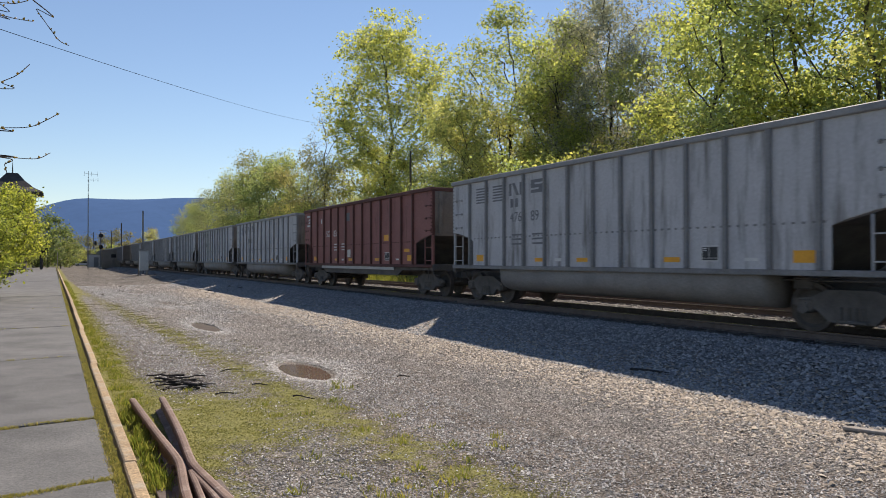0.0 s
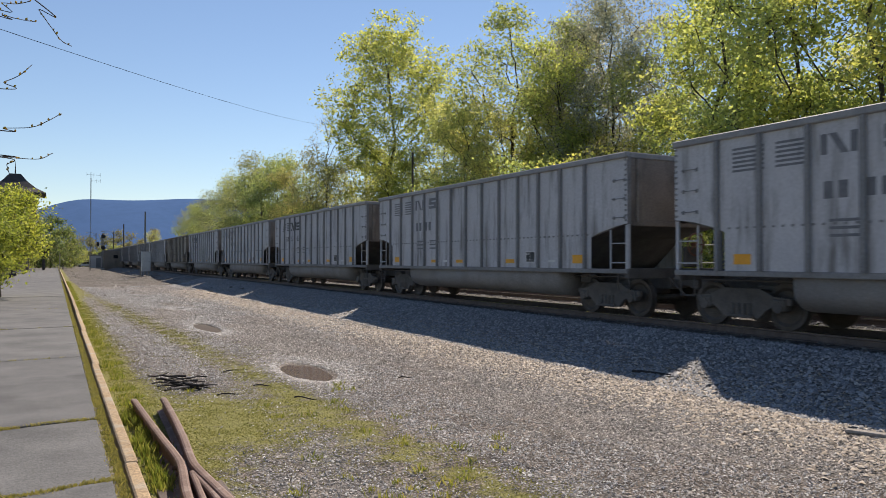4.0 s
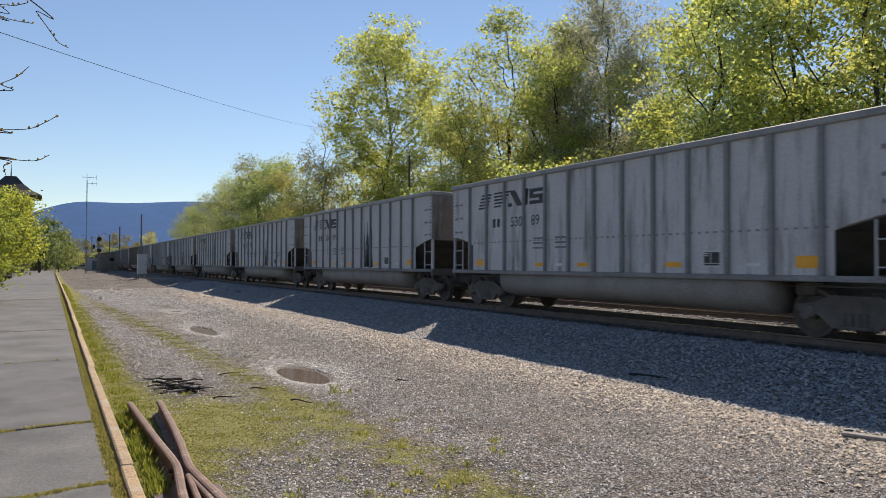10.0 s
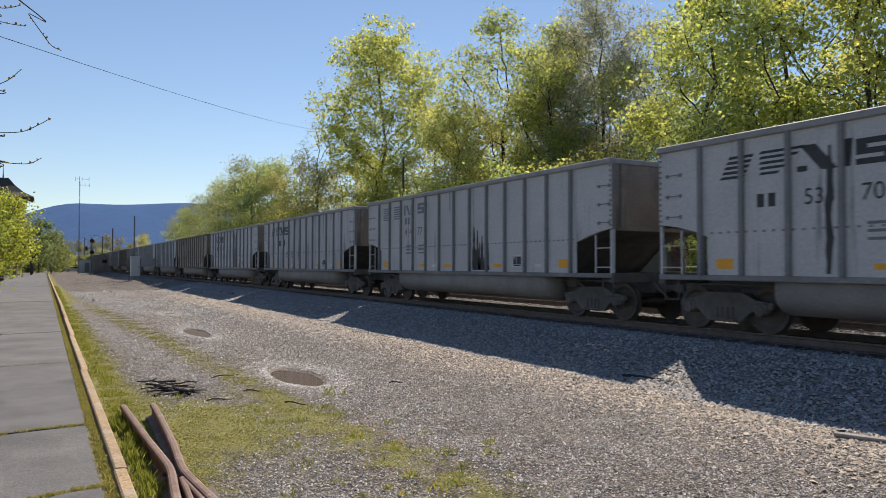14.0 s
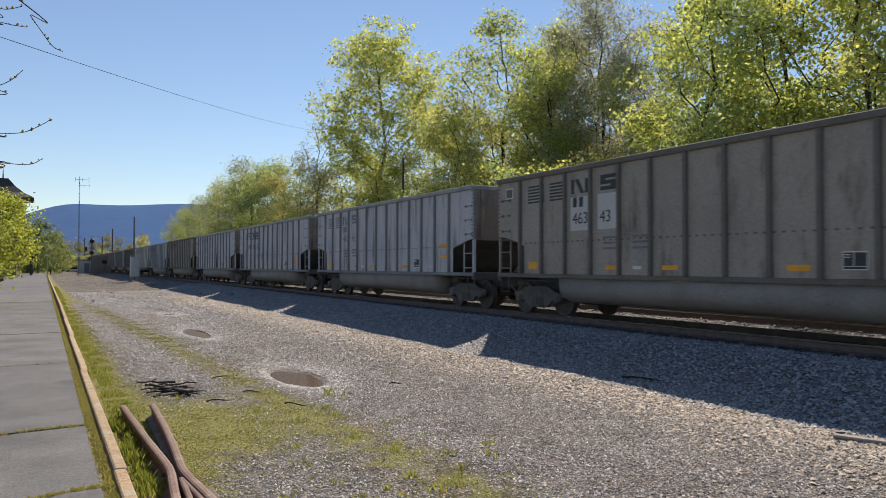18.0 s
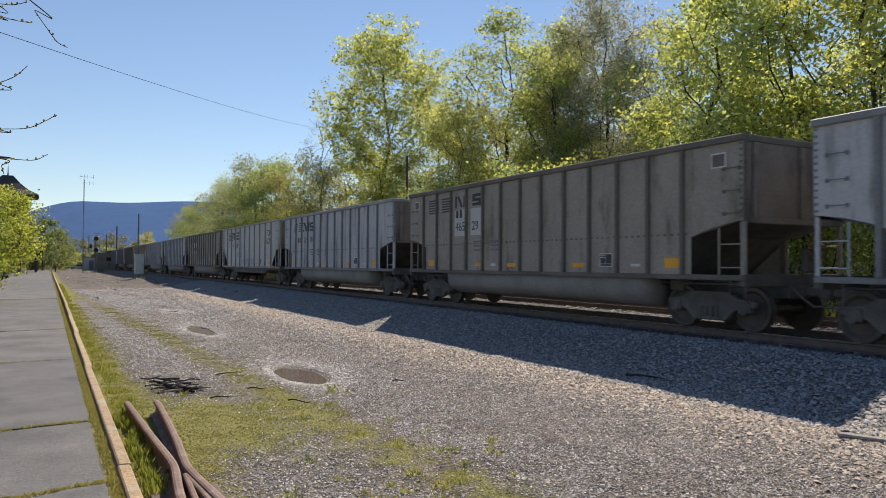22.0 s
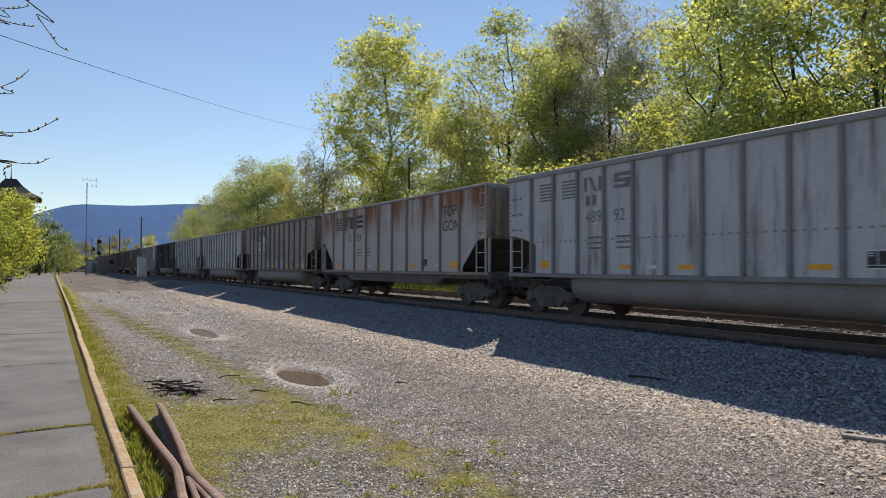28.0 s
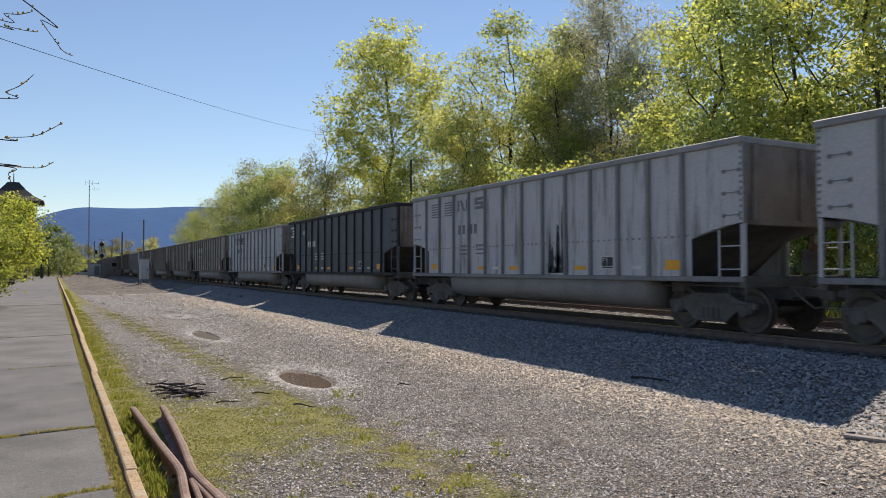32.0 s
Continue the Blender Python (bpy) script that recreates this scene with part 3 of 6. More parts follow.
def wheelset(parent, y):
    prof = [(0.03, -0.068), (0.30, -0.05), (0.385, -0.06), (0.40, -0.068), (0.485, -0.066), (0.487, -0.034), (0.46, -0.030), (0.455, 0.064), (0.38, 0.066), (0.32, 0.03), (0.14, 0.035), (0.03, 0.06)]
    w_r = shared("wheel|r", lambda: Geo().lathe(prof, 20, 0), WHEEL)
    w_l = shared("wheel|l", lambda: Geo().lathe([(r, -h) for r, h in reversed(prof)], 20, 0), WHEEL)
    axle = shared("axle|", lambda: Geo().lathe([(0.07, -1.0), (0.08, -0.7), (0.075, 0.0), (0.08, 0.7), (0.07, 1.0)], 12, 0), WHEEL)
    part("axle", axle, None, parent, at=(0, y, 0.457))
    for s, me in ((1, w_r), (-1, w_l)):
        part("wheel", me, None, parent, at=(s * 0.77, y, 0.457))


def side_frame():
    """Cast side frame: arched top chord, sloping bottom chord, two pedestals and a spring nest."""
    g = Geo()
    outline = [(-1.14, 0.50), (-1.14, 0.62), (-0.75, 0.66), (-0.45, 0.80), (0.45, 0.80), (0.75, 0.66), (1.14, 0.62), (1.14, 0.50), (0.80, 0.48), (0.62, 0.40), (0.42, 0.22), (-0.42, 0.22), (-0.62, 0.40), (-0.80, 0.48)]
    g.prism(outline, 0, -0.05, 0.05)
    for y in (-0.89, 0.89):
        g.box((0, y, 0.50), (0.20, 0.30, 0.24), ch=0.03)
        g.lathe([(0.05, -0.13), (0.11, -0.12), (0.11, 0.10)], 12, 0, (0, y, 0.457))
    for y in (-0.2, -0.07, 0.07, 0.2):
        g.lathe([(0.055, 0.26), (0.055, 0.50)], 8, 2, (-0.045, y, 0))
    g.box((0, 0, 0.24), (0.22, 0.62, 0.06), ch=0.015)
    return g


def truck(car, y):
    b = part("truck", shared("truck|", lambda: Geo().box((0, 0, 0.62), (2.1, 0.36, 0.24), ch=0.05).box((0, 0, 0.80), (0.5, 0.5, 0.16), ch=0.04), SOOT), None, car, at=(0, y, 0))
    sf = shared("side_frame|", side_frame, SOOT)
    for s in (-1, 1):
        part("side_frame", sf, None, b, at=pose(s * 1.0, 0, 0, 0, 0, 0 if s < 0 else 180))
    for d in (-0.89, 0.89):
        wheelset(b, d)


def coupler():
    g = Geo()
    g.box((0, 0.10, 0.83), (0.30, 0.5, 0.26), ch=0.04)
    g.box((0, 0.52, 0.83), (0.16, 0.5, 0.18), ch=0.03)
    g.box((-0.06, 0.80, 0.83), (0.24, 0.16, 0.30), ch=0.04)
    g.box((0.12, 0.80, 0.83), (0.10, 0.22, 0.24), ch=0.03)
    g.tube([(0.35, 0.2, 0.95), (0.37, 0.5, 0.72), (0.33, 0.72, 0.55), (0.12, 0.85, 0.58)], 0.022, 6)
    return g


def side_sheet(style):
    """Side plate with an open corner at each end above the truck."""
    half = HALF if style == "tub" else FLAT_HALF
    notch = [(half, 2.22), (6.8, 2.15), (6.35, 2.04), (6.02, 1.92), (6.02, SILL)]
    if style == "flat":
        notch = [(half, 2.45), (7.25, 2.35), (6.1, 1.30), (6.1, SILL)]
    outline = [(-half, TOP - 0.06), (half, TOP - 0.06)] + notch + [(-y, z) for y, z in reversed(notch)]
    return Geo().prism(outline, 0, -0.012, 0.012)


def stake(h0, h1):
    g = Geo()
    o = [(-0.085, 0.0), (-0.060, -0.105), (0.060, -0.105), (0.085, 0.0)]
    g.prism([(x, y) for y, x in [(a, b) for a, b in o]], 2, h0, h1)
    return g


def ladder(tall):
    """Two stiles and rungs: low in the open end of the side, or up the whole corner."""
    g = Geo()
    foot, head = 1.12, (TOP - 0.05 if tall else 2.18)
    g.box((0, 0, (foot + head) / 2), (0.035, 0.045, head - foot))
    g.box((0, -0.55, (foot + head - 0.1) / 2), (0.03, 0.032, head - foot - 0.1))
    z = 1.30
    while z < head - 0.1:
        g.tube([(-0.02, 0.0, z), (-0.02, -0.55, z)], 0.015, 5)
        z += 0.46
    return g


def grab_irons():
    return Geo().tube([(0.0, 0.10, 0), (-0.07, 0.10, 0), (-0.07, -0.26, 0), (0.0, -0.26, 0)], 0.011, 5).box((-0.004, 0.10, 0), (0.02, 0.06, 0.08)).box((-0.004, -0.26, 0), (0.02, 0.06, 0.08))


def corner_angle():
    """The bolted angle that joins side and end, its bolt heads standing out in a row."""
    g = Geo()
    g.box((0.012, 0, 3.0), (0.02, 0.10, 1.60)).box((0.06, 0.045, 3.0), (0.10, 0.02, 1.60))
    for k in range(13):
        z = 2.29 + 0.118 * k
        g.box((-0.008, 0.0, z), (0.03, 0.045, 0.045)).box((0.06, 0.062, z), (0.045, 0.03, 0.045))
    return g


def brake_wheel():
    g = Geo()
    n, r = 20, 0.27
    g.tube([(r * math.cos(6.2832 * k / n), 0, r * math.sin(6.2832 * k / n)) for k in range(n + 1)], 0.02, 6, False)
    for k in range(5):
        a = 6.2832 * k / 5
        g.tube([(0, 0, 0), (r * math.cos(a), 0, r * math.sin(a))], 0.014, 5)
    g.lathe([(0.05, -0.04), (0.05, 0.12)], 10, 1)
    return g


def end_sill_step():
    """Stirrup step below the corner."""
    return Geo().tube([(0, -0.25, 1.05), (0, -0.25, 0.62), (0, 0.12, 0.62), (0, 0.12, 1.05)], 0.018, 5)


FLAT_HALF = 7.68


def coal_car(style, paint):
    """An empty coal gondola: 'tub' has rounded bottoms between the trucks, 'flat' a deep side girder."""
    P = PAINT[paint]
    half = HALF if style == "tub" else FLAT_HALF
    car = thing("coal_car", (0, 0, 0), CAR_LABEL[paint if style == "tub" else "flat_" + paint], "freight car", "cars of the coal train")
    thick = 0.14 if style == "tub" else 0.09
    chord = RIB[paint] if paint in ("red", "black", "brown") else CHORD
    sh = lambda key, make, m=P: shared(key + "|" + style + paint, make, m)
    for s in (-1, 1):
        part("side_sheet", sh("side_sheet", lambda: side_sheet(style)), P, car, at=(s * SIDE_X, 0, 0))
        part("side_sill", sh("side_sill", lambda: Geo().box((0, 0, SILL - 0.03), (0.13, 2 * half, 0.11), ch=0.012), RIB[paint]), P, car, at=(s * (SIDE_X - 0.03), 0, 0))
        part("top_chord", sh("top_chord", lambda: Geo().box((0, 0, TOP - thick / 2), (0.16, 2 * half + 0.04, thick), ch=0.02), chord), chord, car, at=(s * SIDE_X, 0, 0))
        st = sh("stake", lambda: stake(SILL + 0.02, TOP - thick), RIB[paint])
        ys = STAKES if style == "tub" else [-6.0 + k * 1.3333 for k in range(10)]
        for y in ys:
            part("side_stake", st, P, car, at=pose(s * (SIDE_X + 0.012), y, 0, 0, 0, -90 if s < 0 else 90))
        if style == "flat":
            continue
        tagged(part("riveted_seam", sh("riveted_seam", rivets, RIB[paint]), P, car, at=(s * (SIDE_X + 0.014), 0, 0)), kind="stuff")
    for s in (-1, 1):
        turn = pose(0, 0, 0, 0, 0, 0 if s > 0 else 180)
        part("end_sheet", sh("end_sheet", lambda: end_sheet(half), GRIME), GRIME, car, at=turn)
        for x in (-0.2, 1.2):
            part("end_rib", sh("end_rib", lambda: Geo().box((0, half + 0.01, 2.99), (0.14, 0.09, 1.5), ch=0.015), GRIME), GRIME, car, at=turn @ Matrix.Translation((x, 0, 0)))
        part("end_beam", sh("end_beam", lambda: Geo().box((0, half - 0.01, 2.22), (2 * SIDE_X - 0.2, 0.10, 0.12), ch=0.015), GRIME), GRIME, car, at=turn)
        for q in (-1, 1):
            part("corner_post", sh("corner_post", lambda: Geo().box((0, 0, 1.67), (0.065, 0.065, 1.1)), P), P, car, at=turn @ Matrix.Translation((q * (SIDE_X - 0.05), half - 0.03, 0)))
        part("end_chord", sh("end_chord", lambda: Geo().box((0, half - 0.06, TOP - 0.072), (2 * SIDE_X - 0.17, 0.13, 0.14), ch=0.02), chord), chord, car, at=turn)
        part("slope_sheet", sh("slope_sheet", lambda: Geo().prism([(half - 0.07, 2.22), (half - 0.07, 2.25), (6.0, 1.95), (5.0, 1.14), (5.0, 1.11), (6.0, 1.92)], 0, -SIDE_X + 0.02, SIDE_X - 0.02), SOOT), SOOT, car, at=turn)
        part("end_sill", sh("end_sill", lambda: Geo().box((0, half - 0.05, SILL - 0.08), (2 * SIDE_X, 0.16, 0.24), ch=0.02), SOOT), SOOT, car, at=turn)
        part("coupler", shared("coupler|", coupler, SOOT), SOOT, car, at=turn @ Matrix.Translation((0, half - 0.1, 0)))
        truck(car, s * 6.05)
        for q in (-1, 1):
            part("ladder", shared("ladder|" + style + paint, lambda: ladder(style == "flat"), P), P, car, at=pose(q * (SIDE_X - (0.02 if style == "tub" else -0.06)), s * (half - 0.06), 0, 0, 0, 0 if s > 0 else 180))
            part("corner_angle", shared("corner_angle|" + paint, corner_angle, RIB[paint]), P, car, at=Matrix.Translation((q * (SIDE_X + 0.012), s * (half - 0.05), 0)) @ Matrix.Diagonal((1 if q < 0 else -1, s, 1, 1)))
            part("stirrup_step", shared("stirrup_step|", end_sill_step, SOOT), SOOT, car, at=pose(q * (SIDE_X - 0.03), s * (half - 0.25), 0))
            for z in (2.36, 2.80, 3.24):
                part("grab_iron", shared("grab_iron|" + paint, grab_irons, RIB[paint]), P, car, at=Matrix.Translation((q * (SIDE_X + 0.012), s * (half - 0.35), z)) @ pose(0, 0, 0, 0, 0, 0 if q < 0 else 180))
    part("brake_wheel", shared("brake_wheel|", brake_wheel, RUSTWHEEL), RUSTWHEEL, car, "rusty brake wheel", at=pose(0.55, -half - 0.10, 2.9 if style == "flat" else 1.75))
    part("brake_housing", shared("brake_housing|", lambda: Geo().box((0, 0, 0), (0.45, 0.14, 0.5), ch=0.03), SOOT), SOOT, car, at=(0.55, -half + 0.06, 2.62 if style == "flat" else 1.45))
    part("floor_sheet", shared("floor_sheet|", lambda: Geo().box((0, 0, SILL - 0.02), (2 * SIDE_X - 0.05, 10.6, 0.03)), SOOT), SOOT, car)
    part("center_sill", shared("center_sill|" + style, lambda: Geo().box((0, 0, 0.88), (0.36, 2 * half, 0.42), ch=0.02), SOOT), SOOT, car)
    if style == "tub" and paint != "red":
        for s in (-1, 1):
            part("tub", shared("tub|" + paint, tub, TUBPAINT), TUBPAINT, car, at=(s * 0.82, 0, 0))
        part("brake_rigging", shared("brake_rigging|", brakes, SOOT), SOOT, car)
    else:
        for s in (-1, 1):
            part("side_girder", shared("side_girder|" + style, lambda: Geo().prism([(-half, 1.1), (half, 1.1), (half, 0.95), (4.6, 0.93), (4.2, 0.72), (-4.2, 0.72), (-4.6, 0.93), (-half, 0.95)], 0, -0.03, 0.03), SOOT), SOOT, car, at=(s * (SIDE_X - 0.12), 0, 0))
    return car


def rivets():
    g = Geo()
    for k in range(60):
        y = -5.9 + k * 0.2
        g.box((0, y, 1.99), (0.03, 0.055, 0.04))
    return g


def end_sheet(half):
    g = Geo().box((0, half - 0.045, 2.98), (2 * SIDE_X - 0.03, 0.03, 1.62))
    return g


def tub():
    pts = [(-0.66, 1.12)]
    for k in range(17):
        a = math.pi + math.pi * k / 16
        pts.append((0.64 * math.cos(a), 0.80 + 0.40 * math.sin(a)))
    pts.append((0.66, 1.12))
    g = Geo().prism(pts, 1, -4.55, 4.55)
    g.smooth = True
    return g


def brakes():
    g = Geo()
    g.lathe([(0.14, 4.75), (0.16, 4.8), (0.16, 5.2), (0.14, 5.25)], 12, 1, (-0.6, 0, 0.85))
    g.tube([(-0.9, -7.2, 0.95), (-0.9, 7.2, 0.95)], 0.02, 6)
    g.box((-0.75, -5.0, 0.9), (0.3, 0.4, 0.25), ch=0.03)
    return g


CAR_LABEL = {
    "grey": "blue-grey steel coal gondola with ribbed sides and rounded bottom",
    "dirty": "grey coal gondola with black streaks down its ribbed sides",
    "brown": "grime-browned coal gondola with ribbed steel sides",
    "red": "oxide-red flat-bottomed coal gondola with ribbed steel sides",
    "black": "slate-black coal gondola with white stencils on ribbed sides",
    "flat_pale": "pale grey flat-bottomed gondola with yellow reflectors",
    "flat_rusty": "pale rust-streaked flat-bottomed gondola",
}


def spill(seed):
    """Jagged streaks of black spill down a side panel."""
    rng = np.random.default_rng(seed)
    g = Geo()
    full = seed in (3, 5)
    for k in range(3 if full else 6):
        y, top, w = -1.12 - (0.26 if full else 0.14) * k + rng.uniform(-0.06, 0.06), rng.uniform(3.2, 3.62) if full else rng.uniform(1.9, 3.1), rng.uniform(0.05, 0.15)
        left, right = [], []
        for j in range(8):
            z = 1.2 + (top - 1.2) * j / 7
            ww = w * (1 - (0.35 if full else 0.85) * j / 7) * rng.uniform(0.55, 1.35)
            left.append((y + ww, z)), right.append((y - ww, z))
        g.prism(left + right[::-1], 0, -SIDE_X - 0.0155, -SIDE_X - 0.012)
    if seed == 3:
        # one more thin run through the emblem
        left, right = [], []
        for j in range(12):
            y, ww = 3.42 + rng.uniform(-0.03, 0.03), (0.03 + 0.05 * rng.random()) * (1 - 0.6 * (j > 9))
            left.append((y + ww, 1.2 + 0.2 * j)), right.append((y - ww, 1.2 + 0.2 * j))
        g.prism(left + right[::-1], 0, -SIDE_X - 0.0155, -SIDE_X - 0.012)
    return g


def patches(car, kind):
    if kind == "blue":
        for y, w, h in ((1.9, 0.8, 0.32), (0.55, 0.85, 0.42), (-0.85, 0.8, 0.40)):
            g = Geo()
            bar_mesh(g, y, 1.25, w, h, x=-SIDE_X - 0.009)
            part("repainted_patch", shared("repainted_patch|%g" % y, lambda: g, BLUEPATCH), BLUEPATCH, car, "fresh blue-grey repainted patch")
    if kind == "stack":
        for z in (1.62, 1.98):
            g = Geo()
            bar_mesh(g, -5.12, z, 0.55, 0.11)
            part("reflector", g, YELLOW, car, "yellow reflective patch")
    if kind == "pair":
        for y in (-5.03, -5.25):
            g = Geo()
            bar_mesh(g, y, 1.32, 0.13, 0.52)
            part("reflector", g, YELLOW, car, "upright yellow reflective patch")
    if kind == "placards":
        for y, z, w, h, paint, name, label in ((1.02, 1.44, 0.38, 0.34, WHITE, "white_placard", "white paper placard"),
                                               (-3.1, 2.08, 0.46, 0.24, YELLOW, "orange_placard", "orange placard"),
                                               (-5.02, 1.62, 0.46, 0.12, YELLOW, "reflector", "yellow reflective patch"),
                                               (1.3, 3.08, 0.55, 0.36, FADED, "faded_notice", "faded notice panel")):
            g = Geo()
            bar_mesh(g, y, z, w, h)
            part(name, g, paint, car, label)
        g = Geo()
        g.box((-SIDE_X + 0.02, 0.3, 0.985), (0.03, 8.6, 0.12), ch=0.004)
        part("pale_strip", g, PAINT["pale"], car, "weathered white strip below the sill")
    if kind == "tag":
        for k in range(6):
            g = Geo()
            bar_mesh(g, -4.0 - 0.11 * k, 1.66 + 0.05 * k, 0.035, 0.26 - 0.03 * (k % 3), -0.1 + 0.07 * (k % 3))
            part("paint_scrawl", g, BLACKPAINT, car, "stroke of an unreadable dark paint scrawl")
        kind = "spill2"
    if kind.startswith("spill"):
        part("spill_stain", spill(int(kind[5:])), BLACKPAINT, car, "black streaks of spilled liquid")


PATCHES = {1: "placards", 10: "spill1", 11: "tag", 12: "spill3", 13: "spill4", 15: "spill5", 17: "stack", 18: "pair", 19: "spill2", 22: "blue", 23: "blue", 27: "blue", 29: "spill6"}


SPOTS = {"reflectors": ((5.8, 0.40, 0.20), (2.67, 0.44, 0.10), (0.86, 0.44, 0.10), (-2.15, 0.46, 0.11), (-5.29, 0.48, 0.22)), "panel": -3.19, "plates": (1.75, -4.25)}


def lettering(car, text, y, z, size, material):
    """Stencilled characters on the platform side, reading from y."""
    cu = bpy.data.curves.new("lettering", "FONT")
    cu.body, cu.size, cu.extrude, cu.shear = text, size, 0.002, 0.12 if text.isalpha() else 0.0
    tmp = new("lettering", cu)
    dg = bpy.context.evaluated_depsgraph_get()
    me = bpy.data.meshes.new_from_object(tmp.evaluated_get(dg))
    bpy.data.objects.remove(tmp)
    me.name = "lettering"
    me.materials.clear()
    me.materials.append(material)
    part("lettering" if text.isalpha() else "car_number", me, material, car, at=Matrix(((0, 0, -1, -SIDE_X - 0.016), (-1, 0, 0, y), (0, 1, 0, z), (0, 0, 0, 1))))


def decals(car, logo, number, paint, special=False):
    """Reflector patches, stencil panel, emblem shapes and the fleet number on the platform side."""
    dark = BLACKPAINT if logo == "new" or paint in ("pale", "rusty", "brown") else FADED
    if paint in ("red", "black"):
        dark = WHITE
    for y, w, h in SPOTS["reflectors"][:-1] if special else SPOTS["reflectors"]:
        g = Geo()
        bar_mesh(g, y, 1.28, w, h)
        part("reflector", shared("reflector|%g" % y, lambda: g, YELLOW), YELLOW, car, "yellow reflective patch")
    py = SPOTS["panel"]
    g = Geo()
    for a in (0, 1):
        bar_mesh(g, py, 1.30 + a * 0.30, 0.44, 0.02)
        bar_mesh(g, py - a * 0.42, 1.30, 0.02, 0.32)
    bar_mesh(g, py - 0.19, 1.36, 0.015, 0.26)
    bar_mesh(g, py, 1.36, 0.44, 0.012)
    bar_mesh(g, py - 0.04, 1.55, 0.10, 0.02)
    bar_mesh(g, py - 0.04, 1.51, 0.10, 0.015)
    part("stencil_frame", shared("stencil_frame|", lambda: g, WHITE), WHITE, car, "white outlined stencil panel")
    g2 = Geo()
    bar_mesh(g2, py - 0.01, 1.31, 0.42, 0.28, x=-SIDE_X - 0.010)
    part("stencil_panel", shared("stencil_panel|", lambda: g2, BLACKPAINT), BLACKPAINT, car, "black stencil panel")
    g3 = Geo()
    bar_mesh(g3, SPOTS["plates"][0], 1.29, 0.26, 0.08)
    part("white_plate", shared("white_plate|a", lambda: g3, WHITE), WHITE, car, "small white data plate")
    g4 = Geo()
    bar_mesh(g4, SPOTS["plates"][1], 1.31, 0.30, 0.06)
    part("white_plate", shared("white_plate|b", lambda: g4, WHITE), WHITE, car, "small white data plate")
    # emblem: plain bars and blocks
    g = Geo()
    if logo == "new":
        for k in range(5):
            bar_mesh(g, 5.50 + 0.05 * k, 3.40 - k * 0.095, 0.56, 0.055, 0.03)
            bar_mesh(g, 4.80, 3.42 - k * 0.098, 0.92 - 0.13 * k, 0.05, 0.03)
        bar_mesh(g, 4.02, 3.0, 0.20, 0.10)
        bar_mesh(g, 3.56, 3.0, 0.30, 0.46, -0.40)
        bar_mesh(g, 3.20, 3.0, 0.16, 0.46, 0.05)
        for k in range(3):
            bar_mesh(g, 2.95, 3.0 + k * 0.165, 0.66, 0.10)
        bar_mesh(g, 2.95, 3.266, 0.20, 0.063)
        bar_mesh(g, 2.49, 3.101, 0.20, 0.063)
    elif logo == "old":
        for k in range(6):
            bar_mesh(g, 5.82, 3.50 - k * 0.085, 0.72, 0.045)
            bar_mesh(g, 4.85, 3.50 - k * 0.085, 0.72, 0.045)
        bar_mesh(g, 3.95, 3.18, 0.12, 0.36)
        bar_mesh(g, 3.58, 3.18, 0.14, 0.36, -0.22)
        bar_mesh(g, 3.41, 3.18, 0.12, 0.36)
        for k in range(3):
            bar_mesh(g, 2.85, 3.18 + k * 0.14, 0.55, 0.09)
        bar_mesh(g, 2.85, 3.411, 0.18, 0.048)
        bar_mesh(g, 2.48, 3.271, 0.18, 0.048)
    elif logo == "flat":
        for k in range(6):
            bar_mesh(g, 5.7, 3.46 - k * 0.10, 1.75 - 0.08 * k, 0.055)
        bar_mesh(g, 3.95, 2.98, 0.62, 0.52, -0.12)
        for k in range(3):
            bar_mesh(g, 3.2, 2.98 + k * 0.205, 0.72, 0.12)
        for word, z in (("TOP", 3.02), ("GON", 2.52)):
            lettering(car, word, -4.75, z, 0.50, dark)
    elif logo == "plain":
        bar_mesh(g, 6.95, 3.02, 0.52, 0.09, 0.05)
        bar_mesh(g, 6.72, 3.17, 0.34, 0.09, 0.05)
        bar_mesh(g, 6.72, 3.32, 0.34, 0.09, 0.05)
        bar_mesh(g, 6.95, 3.50, 0.62, 0.09)
        bar_mesh(g, 4.7, 3.1, 0.16, 0.22)
        bar_mesh(g, 4.3, 3.1, 0.16, 0.22)
    if g.v:
        for k in range(len(g.v) // 8):
            one = Geo().add(g.v[8 * k:8 * k + 8], [tuple(i - 8 * k for i in q) for q in g.f[6 * k:6 * k + 6]])
            part("emblem_bar", shared("emblem_bar|%s%s%d" % (logo, dark.name, k), lambda: one, dark), dark, car)
    if logo in ("old",) and paint == "brown":
        g = Geo()
        bar_mesh(g, 3.98, 2.25, 0.75, 0.85, x=-SIDE_X - 0.009)
        bar_mesh(g, 2.95, 2.25, 0.75, 0.85, x=-SIDE_X - 0.009)
        part("fresh_panel", shared("fresh_panel|", lambda: g, WHITE_PANEL), WHITE_PANEL, car, "cleaner pale patch behind the number")
    if paint == "brown":
        for y in (6.92, -6.56):
            g = Geo()
            bar_mesh(g, y, 3.28, 0.36, 0.30)
            part("notice_frame", shared("notice_frame|%g" % y, lambda: g, WHITE), WHITE, car, "small white notice frame")
            g5 = Geo()
            bar_mesh(g5, y - 0.03, 3.31, 0.30, 0.24, x=-SIDE_X - 0.016)
            part("notice_panel", shared("notice_panel|%g" % y, lambda: g5, RIB["brown"]), RIB["brown"], car, "dark notice panel")
